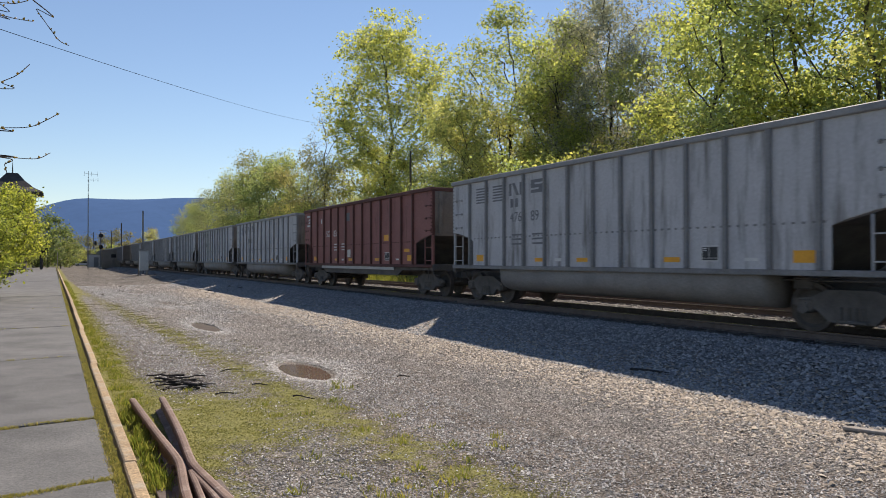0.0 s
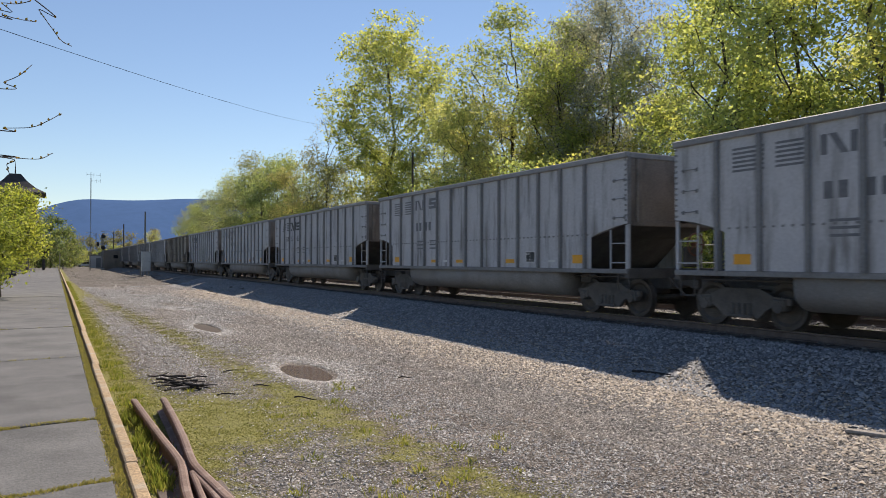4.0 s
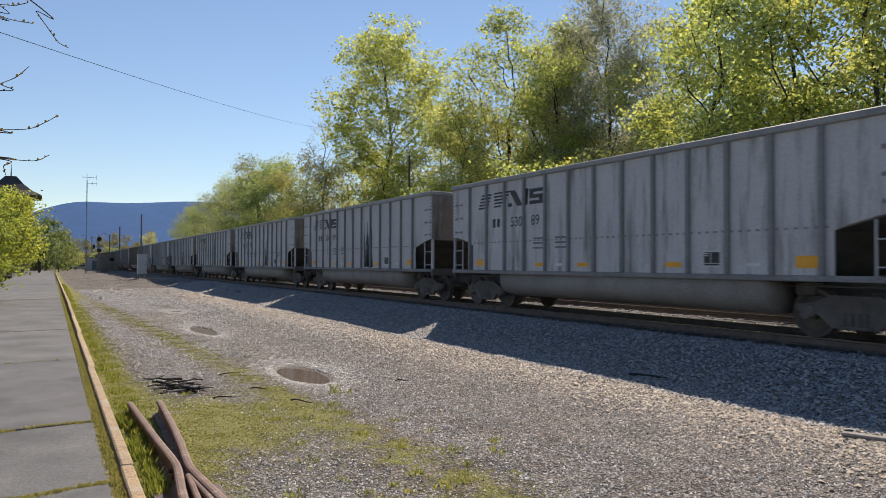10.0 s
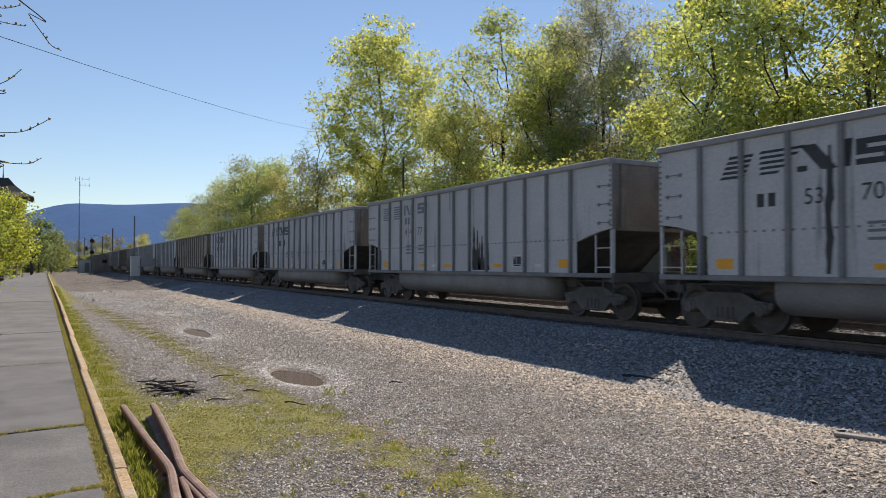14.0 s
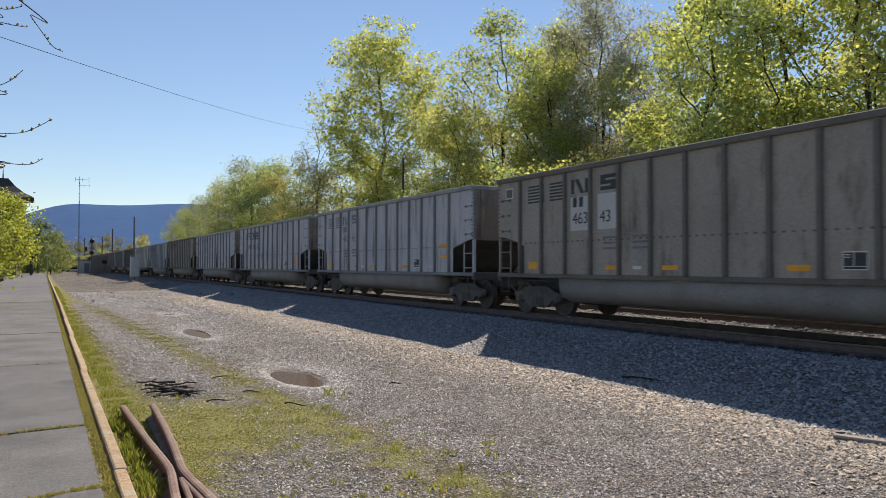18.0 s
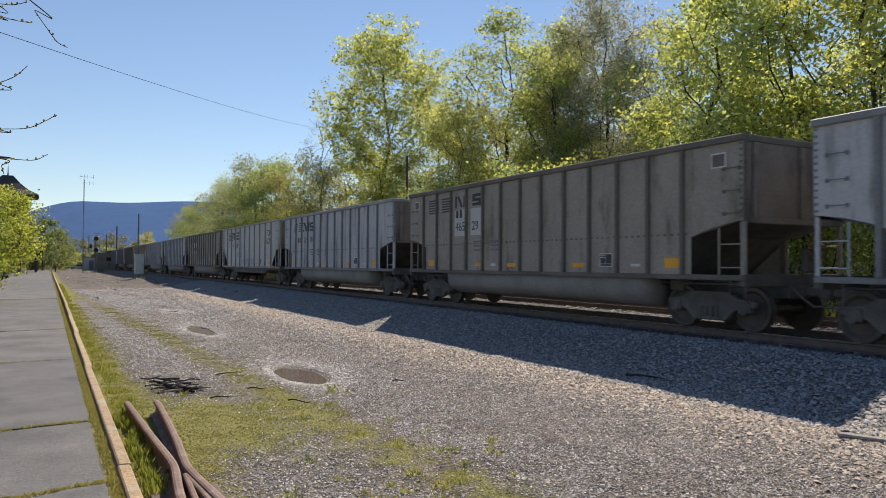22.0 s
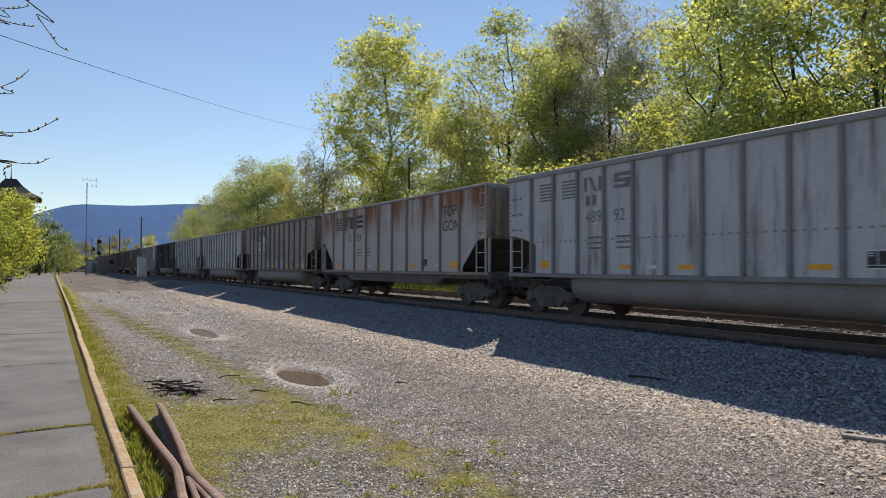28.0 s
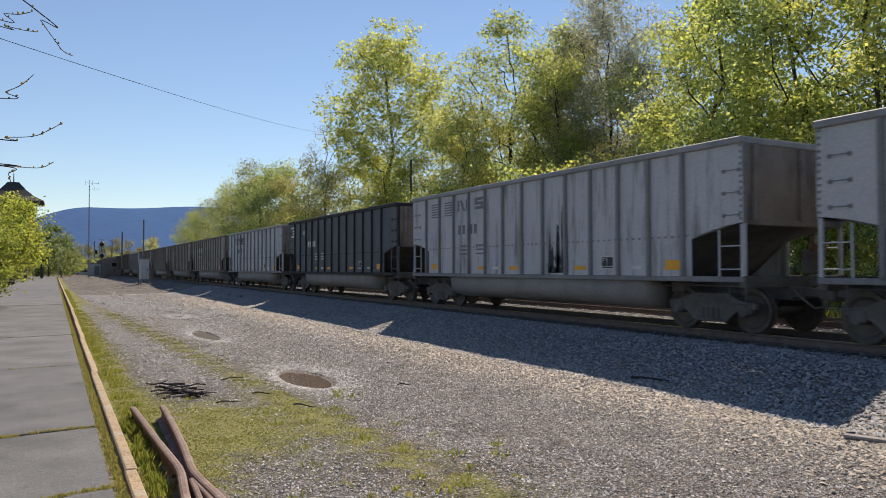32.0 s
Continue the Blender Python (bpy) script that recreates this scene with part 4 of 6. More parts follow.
    if logo in ("new", "old") and number:
        for k in range(2):
            g6 = Geo()
            bar_mesh(g6, (4.85 if logo == "new" else 3.88) - 0.24 * k, 2.43 if logo == "new" else 2.84, 0.15, 0.25)
            part("stencil_bar", shared("stencil_bar|%s%s%d" % (logo, dark.name, k), lambda: g6, dark), dark, car)
    # number
    y0, z0, size = (4.15, 2.42, 0.30) if logo == "new" else (3.9, 2.42, 0.30)
    for text, y0 in zip(number.split(), (4.2, 3.22) if logo == "flat" else (3.9, 2.87)):
        lettering(car, text, y0, z0, size * 1.35, dark)
    if not number:
        g = Geo()
        for k in range(4):
            bar_mesh(g, y0 - 0.27 * k - (0.2 if k > 1 else 0), z0, 0.17, size)
        part("number_bars", shared("number_bars|" + logo + dark.name, lambda: g, dark), dark, car, "unreadable number as bars")
    g = Geo()
    for k in range(3):
        bar_mesh(g, y0 - 0.1, 2.02 - 0.13 * k, 0.55, 0.05)
        bar_mesh(g, y0 - 1.1, 2.02 - 0.13 * k, 0.5, 0.05)
    tagged(part("data_stencil", shared("data_stencil|" + logo + dark.name, lambda: g, FADED if dark is not WHITE else WHITE), FADED, car, "rows of small stencilled data as bars"), kind="stuff")


WHITE_PANEL = mat("cleaner_grey_panel", (0.48, 0.48, 0.47), (0.55, 0.55, 0.53), 1.0, 0.7, grain=20, grain_amount=0.2, relief=0.0)

CONSIST = {
    0: ("grey", "old", "476 89"), 1: ("red", "plain", "507 836"), 2: ("grey", "old", ""), 3: ("grey", "old", ""), 4: ("grey", "old", ""),
    5: ("grey", "new", "521 65"), 6: ("grey", "old", "489 65"), 7: ("grey", "new", "522 42"), 8: ("brown", "old", "464 74"),
    9: ("grey", "new", "530 89"), 10: ("dirty", "new", "518 09"), 11: ("dirty", "new", "522 90"), 12: ("dirty", "new", "533 70"),
    13: ("dirty", "old", "414 77"), 14: ("grey", "new", ""), 15: ("dirty", "new", "525 60"), 16: ("brown", "old", "463 43"),
    17: ("grey", "old", "483 45"), 18: ("grey", "new", "508 37"), 19: ("grey", "old", "500 79"), 20: ("brown", "old", "465 29"),
    21: ("grey", "new", "521 70"), 22: ("pale", "flat", "41 547"), 23: ("brown", "old", ""), 24: ("grey", "old", ""),
    25: ("grey", "old", "489 92"), 26: ("rusty", "flat", "25 729"), 27: ("brown", "old", "470 23"), 28: ("dirty", "old", "47 1"),
    29: ("grey", "old", ""), 30: ("black", "plain", ""), 31: ("grey", "new", ""), 32: ("brown", "old", ""), 33: ("brown", "old", ""),
    34: ("brown", "old", ""), 35: ("brown", "old", ""), 36: ("grey", "old", ""), 37: ("brown", "old", ""),
}
FIRST_BACK = 21.2
TRAIN = []


def train():
    base = {}
    for i in range(-2, 46):
        paint, logo, number = CONSIST.get(i, ("grey" if i < 30 or i % 3 == 0 else "brown", "old", ""))
        style = "flat" if logo == "flat" else "tub"
        if (style, paint) not in base:
            base[style, paint] = coal_car(style, paint)
            car = base[style, paint]
        else:
            car = None
        TRAIN.append((i, style, paint, logo, number, car))
    for k, (i, style, paint, logo, number, car) in enumerate(TRAIN):
        if car is None:
            TRAIN[k] = (i, style, paint, logo, number, copy_thing(base[style, paint], Matrix()))
    for i, style, paint, logo, number, car in TRAIN:
        decals(car, logo, number, paint, PATCHES.get(i, "") in ("pair", "stack"))
        patches(car, PATCHES.get(i, ""))


train()


# how far the couplers' slack lets a car run from the even spacing
SLACK = {4: -0.05, 5: -0.14, 6: -0.14, 7: -0.08, 11: 0.18, 12: 0.24, 13: 0.22, 14: 0.25, 15: 0.28, 16: 0.18, 17: 0.08, 20: -0.06, 21: -0.1, 22: -0.16, 28: 0.1, 29: 0.12}


def motions():
    for i, _, _, _, _, car in TRAIN:
        y0 = FIRST_BACK + CAR * i - HALF + SLACK.get(i, 0.0)
        walk(car, [(t, pose(TRACK_X, y0 - SPEED * t, RAIL_TOP)) for t in (0, 8, 16, 24, 32)])


# ---- trees ----
def skeleton(rng, height, base, spread, clusters, lobes, lean=0.0):
    """Nodes and their parents of a tree: a leader, limbs out to rounded lobes, twigs out to every leaf cluster. Returns nodes, parents, cluster nodes."""
    pos, par = np.zeros((clusters * 3 + lobes * 8 + 40, 3)), []

    def add(p, q):
        pos[len(par)] = p
        par.append(q)
        return len(par) - 1

    def path(q, target, n, wob, bow=0.0):
        a, target = pos[q].copy(), np.asarray(target, dtype=float)
        ln = np.linalg.norm(target - a)
        for k in range(1, n + 1):
            u = k / n
            p = a + (target - a) * u + rng.normal(0, wob * ln, 3) * (u < 1)
            p[2] -= bow * ln * 4 * u * (1 - u)
            q = add(p, q)
        return q

    q = add((0, 0, -0.3), -1)
    stem = [q]
    top = height * 0.84
    for k in range(1, 10):
        z = top * k / 9
        q = add((lean * z + rng.normal(0, 0.012 * height), rng.normal(0, 0.012 * height), z), q)
        stem.append(q)
    stem_z = pos[stem][:, 2]
    turn, tips = rng.uniform(0, 6.28), []
    for k in range(lobes):
        u = (k + rng.uniform(0.2, 0.8)) / lobes
        full = (1 - 1.5 * abs(u - 0.55) ** 2.2) * rng.uniform(0.85, 1.12)
        ang = turn + 2.4 * k + rng.uniform(-0.35, 0.35)
        size = spread * (0.50 - 0.10 * u) * rng.uniform(0.8, 1.15)
        out = max(spread * full - size, 0.0) * (1.0 if u < 0.9 else 0.6)
        z = height * (base + (1 - base) * u) - size * 0.8 * u
        c = np.array((out * math.cos(ang) + lean * z, out * math.sin(ang), z))
        start = stem[int(np.argmin(np.abs(stem_z - max(z - 0.75 * out - 0.08 * height, height * 0.06))))]
        hub = path(start, c, 5, 0.045, 0.07)
        n = clusters // lobes
        d = rng.normal(0, 1, (n, 3))
        d /= np.linalg.norm(d, axis=1, keepdims=True)
        r = rng.random(n) ** 0.45
        pts = c + d * (r * size)[:, None] * np.array((1.0, 1.0, 0.82))
        for p in pts[np.argsort(r)]:
            m = len(par)
            far = np.linalg.norm(pos[:m] - p, axis=1) + 0.7 * np.maximum(pos[:m, 2] - p[2], 0)
            far[:6] += 4.0
            tips.append(path(int(np.argmin(far)), p, 2, 0.10, -0.03))
    return pos[:len(par)].copy(), np.array(par), np.array(tips)


def limbs(pos, par, tips, thick):
    """Tapered tubes along the skeleton, as thick as the twigs that they carry."""
    load = np.zeros(len(par))
    load[tips] = 1
    for i in range(len(par) - 1, 0, -1):
        load[par[i]] += load[i]
    rad = np.maximum(thick * np.maximum(load, 0.3) ** 0.5, 0.011)
    vs, fs, k0 = [], [], 0
    for sides, lo, hi in ((7, 0.06, 9.0), (3, 0.0, 0.06)):
        e = np.array([i for i in range(1, len(par)) if lo <= rad[i] < hi])
        if not len(e):
            continue
        p, q = pos[par[e]], pos[e]
        rp, rq = np.minimum(rad[par[e]], rad[e] * 1.35), rad[e]
        d = (q - p) / np.maximum(np.linalg.norm(q - p, axis=1, keepdims=True), 1e-6)
        u = np.cross(d, np.array((0.31, 0.94, 0.17)))
        u /= np.linalg.norm(u, axis=1, keepdims=True)
        w = np.cross(d, u)
        ang = np.arange(sides) * 2 * math.pi / sides
        ring = np.cos(ang)[None, :, None] * u[:, None] + np.sin(ang)[None, :, None] * w[:, None]
        v = np.concatenate([p[:, None] + ring * rp[:, None, None], (q + d * rq[:, None] * 0.3)[:, None] + ring * rq[:, None, None]], 1)
        j = np.arange(sides)
        quad = np.stack([j, (j + 1) % sides, (j + 1) % sides + sides, j + sides], 1)
        fs.append((quad[None] + k0 + 2 * sides * np.arange(len(e))[:, None, None]).reshape(-1, 4))
        vs.append(v.reshape(-1, 3))
        k0 += v.shape[0] * v.shape[1]
    return np.concatenate(vs), np.concatenate(fs)


def leaves(rng, centres, per, size, loose):
    """Folded leaves in a loose spray round every twig's end."""
    count = len(centres) * per
    c = np.repeat(centres, per, 0) + rng.normal(0, loose, (count, 3)) * np.array((1, 1, 0.7))
    n = rng.normal(0, 1, (count, 3)) + np.array((0, 0, 0.7))
    n /= np.linalg.norm(n, axis=1, keepdims=True)
    u = np.cross(n, rng.normal(0, 1, (count, 3)))
    u /= np.linalg.norm(u, axis=1, keepdims=True)
    t = np.cross(n, u)
    s = size * rng.uniform(0.55, 1.3, (count, 1))
    v = np.stack([c - u * s, c + t * s * 0.7 - n * s * 0.2, c + u * s, c - t * s * 0.65 - n * s * 0.25], 1).reshape(-1, 3)
    k = np.arange(count)[:, None] * 4
    return v, np.concatenate([k + np.array([[0, 1, 2]]), k + np.array([[0, 2, 3]])], 0)


def tree(seed, height, base, spread, leaf, clusters, per, size, loose=0.4, lobes=9, lean=0.0, thick=0.0068, bare=0.0, label="", name="tree"):
    """bare: the share of twigs that carry no leaves yet."""
    rng = np.random.default_rng(seed)
    pos, par, tips = skeleton(rng, height, base, spread, clusters, lobes, lean)
    tr = thing(name, (0, 0, 0), label, "tree" if name == "tree" else name, "trees along the line")
    v, f = limbs(pos, par, tips, thick)
    part("trunk", soup("trunk", v, f, BARK, True), BARK, tr)
    leafy = tips[rng.random(len(tips)) >= bare]
    v, f = leaves(rng, pos[leafy], per, size, loose)
    part("crown", soup("crown", v, f, leaf), leaf, tr)
    return tr


def gz1(x, y):
    return float(ground_z(x, y))


def woods():
    lime = "tall tree with thin lime-green spring leaves beyond the tracks"
    proto = {
        "a": tree(11, 28.5, 0.14, 8.2, LEAF_LIME, 1300, 26, 0.15, 0.40, 19, label="broad tall tree with fresh lime-green spring leaves"),
        "b": tree(12, 22, 0.2, 6.2, LEAF_YELLOW, 850, 20, 0.125, 0.34, 14, bare=0.12, label="tall tree with sparse yellow-green spring leaves"),
        "c": tree(13, 19.5, 0.12, 4.0, LEAF_GREEN, 560, 24, 0.12, 0.42, 15, label="narrow tall tree with fresh green leaves"),
        "d": tree(44, 21.5, 0.12, 5.4, LEAF_GREY, 1200, 30, 0.095, 0.40, 17, thick=0.0045, label="tall grey budding tree with hardly any leaves"),
        "e": tree(15, 19, 0.14, 5.4, LEAF_LIME, 560, 28, 0.112, 0.38, 13, bare=0.14, label=lime),
        "k": tree(20, 19, 0.14, 5.2, LEAF_GREEN, 560, 28, 0.112, 0.38, 13, bare=0.14, label="tall tree with fresh green leaves"),
        "j": tree(21, 17, 0.08, 6.0, LEAF_OLIVE, 480, 30, 0.13, 0.5, 12, bare=0.2, label="olive-brown budding tree at the wood's edge"),
        "l": tree(22, 16, 0.08, 5.6, LEAF_EDGE, 460, 32, 0.135, 0.5, 12, label="rounded yellow-green tree at the wood's edge"),
        "m": tree(23, 20, 0.15, 4.2, LEAF_GREY, 460, 5, 0.09, 0.3, 10, bare=0.5, label="almost bare grey tree with thin twigs"),
        "f": tree(16, 7, 0.08, 2.8, LEAF_LIME, 110, 32, 0.09, 0.36, 7, label="leafy lime-green young tree on the bank"),
        "i": tree(19, 7, 0.08, 2.7, LEAF_FAR, 130, 24, 0.13, 0.34, 8, label="leafy green tree beyond the platform end"),
        "h": tree(18, 8, 0.08, 3.0, LEAF_FAROLIVE, 110, 20, 0.15, 0.42, 7, label="olive budding small tree"),
        "g": tree(17, 18, 0.12, 4.6, LEAF_YELLOW, 240, 26, 0.13, 0.5, 10, bare=0.15, label=lime),
    }
    used = set()
    rng = np.random.default_rng(5)

    def put(k, x, y, s=1.0, turn=None, tall=1.0):
        turn = rng.uniform(0, 360) if turn is None else turn
        m = pose(x, y, gz1(x, y) - 0.1, 0, 0, turn)
        if k in used:
            o = copy_thing(proto[k], m)
        else:
            used.add(k)
            o = proto[k]
            o.matrix_basis = m
        o.scale = (s, s, s * tall)
        return o

    # the marked trees of the front row
    put("a", 38.0, 86.6, 1.32, 30, 0.87)
    put("b", 39.6, 60.2, 1.36, 150, 0.83)
    put("c", 38.0, 50.3, 1.10, 60)
    put("d", 41.0, 47.2, 1.13, 0)
    put("d", 43.5, 54.5, 1.05, 200)
    put("e", 31.0, 26.9, 1.0, 20)
    put("k", 37.0, 31.0, 1.0, 100)
    put("k", 30.5, 22.3, 1.0, 200)
    put("e", 30.0, 18.3, 1.0, 130)
    put("k", 31.0, 13.5, 0.95, 300)
    put("e", 29.0, 8.0, 0.9, 250)
    put("g", 36, 61, 1.0, 40)
    put("g", 33, 58, 0.95, 240)
    put("g", 37, 69, 1.05, 300)
    for x, y, size, turn in ((40, 66, 1.0, 10), (39, 52, 0.95, 80), (41, 47, 1.0, 160), (40, 41, 0.95, 220), (39, 35, 0.95, 290), (36, 82, 0.95, 50), (34, 90, 0.85, 130)):
        put("g", x, y, size, turn)
    put("g", 35, 55, 0.85, 140)
    # the lower trees along the bend of the wood's edge
    put("m", 31.0, 90.0, 1.05, 80)
    put("j", 27.5, 86.5, 0.92, 10)
    put("l", 28.0, 96.0, 1.0, 40)
    put("l", 27.0, 104.0, 1.08, 200)
    put("j", 27.5, 112.0, 1.08, 120)
    put("l", 27.0, 122.0, 1.05, 300)
    put("m", 27.5, 130.0, 0.85, 20)
    put("j", 27.0, 136.0, 0.95, 250)
    put("l", 27.0, 150.0, 0.90, 90)
    put("j", 27.5, 165.0, 0.85, 170)
    put("l", 28.0, 182.0, 0.75, 10)
    # the wood behind
    y = -16.0
    while y < 215:
        for row, x in enumerate((43, 56)):
            put("g", x + rng.uniform(-3, 3), y + rng.uniform(-4, 4), rng.uniform(0.75, 0.95) * (0.72 if y > 80 else 1.0))
        y += 11.0
    for y in np.arange(190, 330, 12):
        put("fghhf"[rng.integers(0, 5)], 28 + rng.uniform(-3, 4), y, rng.uniform(0.5, 0.7))
    # undergrowth along the second track
    for y in np.arange(-2, 150, 5.5):
        put("f", 25.2 + rng.uniform(-1, 3.5), y + rng.uniform(-2, 2), rng.uniform(0.6, 1.25))
    for y in np.arange(60, 120, 4.0):
        put("f", 23.2 + rng.uniform(-0.6, 0.8), y + rng.uniform(-1.5, 1.5), rng.uniform(0.3, 0.5))
    for y in np.arange(-10, 62, 3.6):
        put("f", 29 + rng.uniform(-3, 4), y + rng.uniform(-2, 2), rng.uniform(0.9, 1.5))
    for x, y in ((-9, 205), (-5, 212), (-1, 222), (3, 232), (7, 240), (-13, 200), (11, 236), (15, 232), (-6.5, 148), (-4.5, 158)):
        put("f", x, y, rng.uniform(0.7, 1.0))
    for x, y, s in ((-3.5, 166, 1.75), (-1.0, 172, 1.8), (1.4, 184, 1.5), (3.6, 205, 1.2), (-6, 160, 1.8)):
        put("i", x, y, s)
    # far trees beyond the station and the yard
    for x, y, s in ((-9, 150, 0.6), (-5, 175, 0.6), (-12, 190, 0.7), (-3, 205, 0.6), (1, 225, 0.6), (-6, 160, 0.5), (-3.2, 170, 0.42), (-8, 168, 0.6), (3, 245, 0.6), (9, 262, 0.6), (14, 250, 0.6), (19, 262, 0.7), (24, 280, 0.7), (10, 330, 0.7), (27, 250, 0.7), (-7, 235, 0.7), (-16, 160, 0.65), (6, 300, 0.6), (12, 310, 0.6), (17, 290, 0.6), (22, 330, 0.65), (0, 330, 0.6), (-8, 300, 0.7)):
        put("h" if x > 2 else "fh"[rng.integers(0, 2)], x, y, s * 2.1)


woods()


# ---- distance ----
# distance haze is put into the ridge's blue base colour
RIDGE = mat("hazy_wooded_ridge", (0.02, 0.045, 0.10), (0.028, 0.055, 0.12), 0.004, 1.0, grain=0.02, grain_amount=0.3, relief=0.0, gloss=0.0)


# and into a faint blue glow of the same material
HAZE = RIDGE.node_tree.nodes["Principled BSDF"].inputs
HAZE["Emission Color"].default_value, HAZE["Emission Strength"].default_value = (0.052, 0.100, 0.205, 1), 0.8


def ridge():
    xs = np.linspace(-2600, 4200, 140)
    top = 282 + 3 * np.sin(xs * 0.004 + 1) + 1.5 * np.sin(xs * 0.013) - 150 * smoothstep(150, -420, xs) + 26 * smoothstep(80, 700, xs)
    rows = []
    for k, (dy, h) in enumerate(((0, 0.0), (250, 0.35), (520, 0.72), (760, 0.93), (900, 1.0), (1100, 0.8))):
        rows.append(np.stack([xs, 2900 + dy + 30 * np.sin(xs * 0.011 + k), top * h + (5 * np.sin(xs * 0.03 + 2 * k) if 0 < k < 4 else 0)], 1))
    n = len(xs)
    i = (np.arange(len(rows) - 1)[:, None] * n + np.arange(n - 1)[None, :]).ravel()
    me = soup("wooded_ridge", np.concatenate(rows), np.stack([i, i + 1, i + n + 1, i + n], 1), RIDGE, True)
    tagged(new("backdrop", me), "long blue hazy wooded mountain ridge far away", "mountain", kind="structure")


ridge()


# ---- loose stones and plants of the yard ----
def stones(rng, x, y, size, flat, material, name, label, lift=0.3):
    """Many small faceted stones in one mesh, resting on the ground; x, y and size in the yard plan's units."""
    n = len(x)
    x, y, size = x * YARD_UNIT, y * YARD_UNIT, size * YARD_UNIT
    z = ground_z(x, y)
    corner = np.array([[1, 0, 0], [-1, 0, 0], [0, 1, 0], [0, -1, 0], [0, 0, 1], [0, 0, -1]], dtype=float)
    corner = corner[:5]
    tri = np.array([[0, 2, 4], [2, 1, 4], [1, 3, 4], [3, 0, 4]])
    s = size[:, None, None] * (corner[None] * rng.uniform(0.6, 1.15, (n, 5, 1)) + rng.normal(0, 0.24, (n, 5, 3)))
    s[:, :, 2] *= flat
    a = rng.uniform(0, 6.283, n)
    tilt = rng.normal(0, 0.3, n)
    c, d = np.cos(a)[:, None], np.sin(a)[:, None]
    sx, sy = s[:, :, 0] * c - s[:, :, 1] * d, s[:, :, 0] * d + s[:, :, 1] * c
    sz = s[:, :, 2] + sx * np.tan(tilt)[:, None] * 0.4
    v = np.stack([sx + x[:, None], sy + y[:, None], sz + z[:, None] + size[:, None] * flat * lift], -1).reshape(-1, 3)
    f = (tri[None] + 5 * np.arange(n)[:, None, None]).reshape(-1, 3)
    return tagged(new(name, soup(name, v, f, material)), label, "stones", kind="stuff")


def clear_of_water(x, y):
    keep = np.ones(len(x), dtype=bool)
    for px, py, rx, ry in PUDDLES:
        keep &= ((x - px) / (rx * 1.0)) ** 2 + ((y - py) / (ry * 1.0)) ** 2 > 1
    return keep


def mossy(x, y):
    return (np.exp(-((x - 0.75) / 0.42) ** 2) + 0.7 * np.exp(-((x - 2.95 + 0.04 * y) / 0.42) ** 2)
            + np.exp(-((x - 1.6) / 0.72) ** 2) * np.exp(-((y - 7.7) / 1.9) ** 2))


def gravel():
    rng = np.random.default_rng(21)
    n = 290000
    y = 1.2 + 48 * rng.random(n) ** 2.1
    x = 0.72 + rng.random(n) * 6.2
    k = y > 4.4 - 0.53 * x
    x, y = x[k], y[k]
    n = len(x)
    brown = np.sin(0.9 * x + 0.21 * y + 1.0) + 0.7 * np.sin(2.3 * x - 0.5 * y) + 0.5 * np.sin(4.0 * x + 1.3 * y)
    patch = np.sin(1.7 * x + 0.6 * y) + np.sin(0.8 * y - 2.1 * x + 2) + np.sin(3.1 * x + 1.9 * y) * 0.6
    k = clear_of_water(x, y) & (patch + rng.normal(0, 0.9, n) > -2.2) & (mossy(x, y) + rng.normal(0, 0.25, n) < 0.42)
    x, y = x[k], y[k]
    earthy = brown[k] + 0.35 * (x - 3.4) + rng.normal(0, 0.5, len(x)) > 0.25
    for sel, material, name, label in ((~earthy, GRAVEL, "gravel", "loose grey gravel covering the yard"), (earthy, BROWNSTONE, "brown_gravel", "loose earthy brown gravel of the yard")):
        size = (0.0052 + 0.0088 * rng.random(sel.sum()) ** 2) * (1 + 0.032 * y[sel])
        stones(rng, x[sel], y[sel], size, 0.85, material, name, label)
    for k, (px, py, rx, ry) in enumerate(PUDDLES):
        n = 3200
        a, r = rng.uniform(0, 6.283, n), 0.98 + np.abs(rng.normal(0, 0.50, n))
        x, y = px + rx * r * np.cos(a), py + ry * r * np.sin(a)
        stones(rng, x, y, (0.006 + 0.012 * rng.random(n) ** 2) * (1 + 0.04 * y), 0.5, WETSTONE, "wet_gravel", "pale wet gravel round a puddle")
    n = 40000
    y = 2.2 + 38 * rng.random(n) ** 1.7
    x = 5.6 + 1.9 * rng.random(n) ** 0.8 + rng.normal(0, 0.35, n)
    stones(rng, x, y, (0.008 + 0.022 * rng.random(n) ** 1.6) * (1 + 0.02 * y), 0.6, TANSTONE, "tan_gravel", "coarse tan stones at the foot of the ballast")
    n = 62000
    y = 0.8 + 50 * rng.random(n) ** 1.7
    x = 6.75 + 2.62 * rng.random(n)
    stones(rng, x, y, rng.uniform(0.015, 0.036, n) * (1 + 0.012 * y), 0.7, BALLAST, "ballast", "grey crushed-stone ballast beside the track")
    n = 9000
    y = 1.0 + 45 * rng.random(n) ** 1.5
    x = 9.4 + 6.35 * rng.random(n)
    stones(rng, x, y, rng.uniform(0.022, 0.045, n) * (1 + 0.012 * y), 0.7, COALSTONE, "dusty_ballast", "coal-dusted dark ballast between the rails")


def debris():
    rng = np.random.default_rng(77)
    n = 2600
    y = 34 + 95 * rng.random(n) ** 1.3
    x = 1.6 + 8.2 * rng.random(n)
    near = np.exp(-(((x - 6.6) / 1.8) ** 2 + ((y - 68) / 8.0) ** 2))
    keep = rng.random(n) < 0.35 + near
    x, y = x[keep], y[keep]
    stones(rng, x, y, 0.03 + 0.10 * rng.random(len(x)) ** 3, 0.6, DEBRIS, "yard_debris", "scattered lumps of earth and rubble in the far yard")


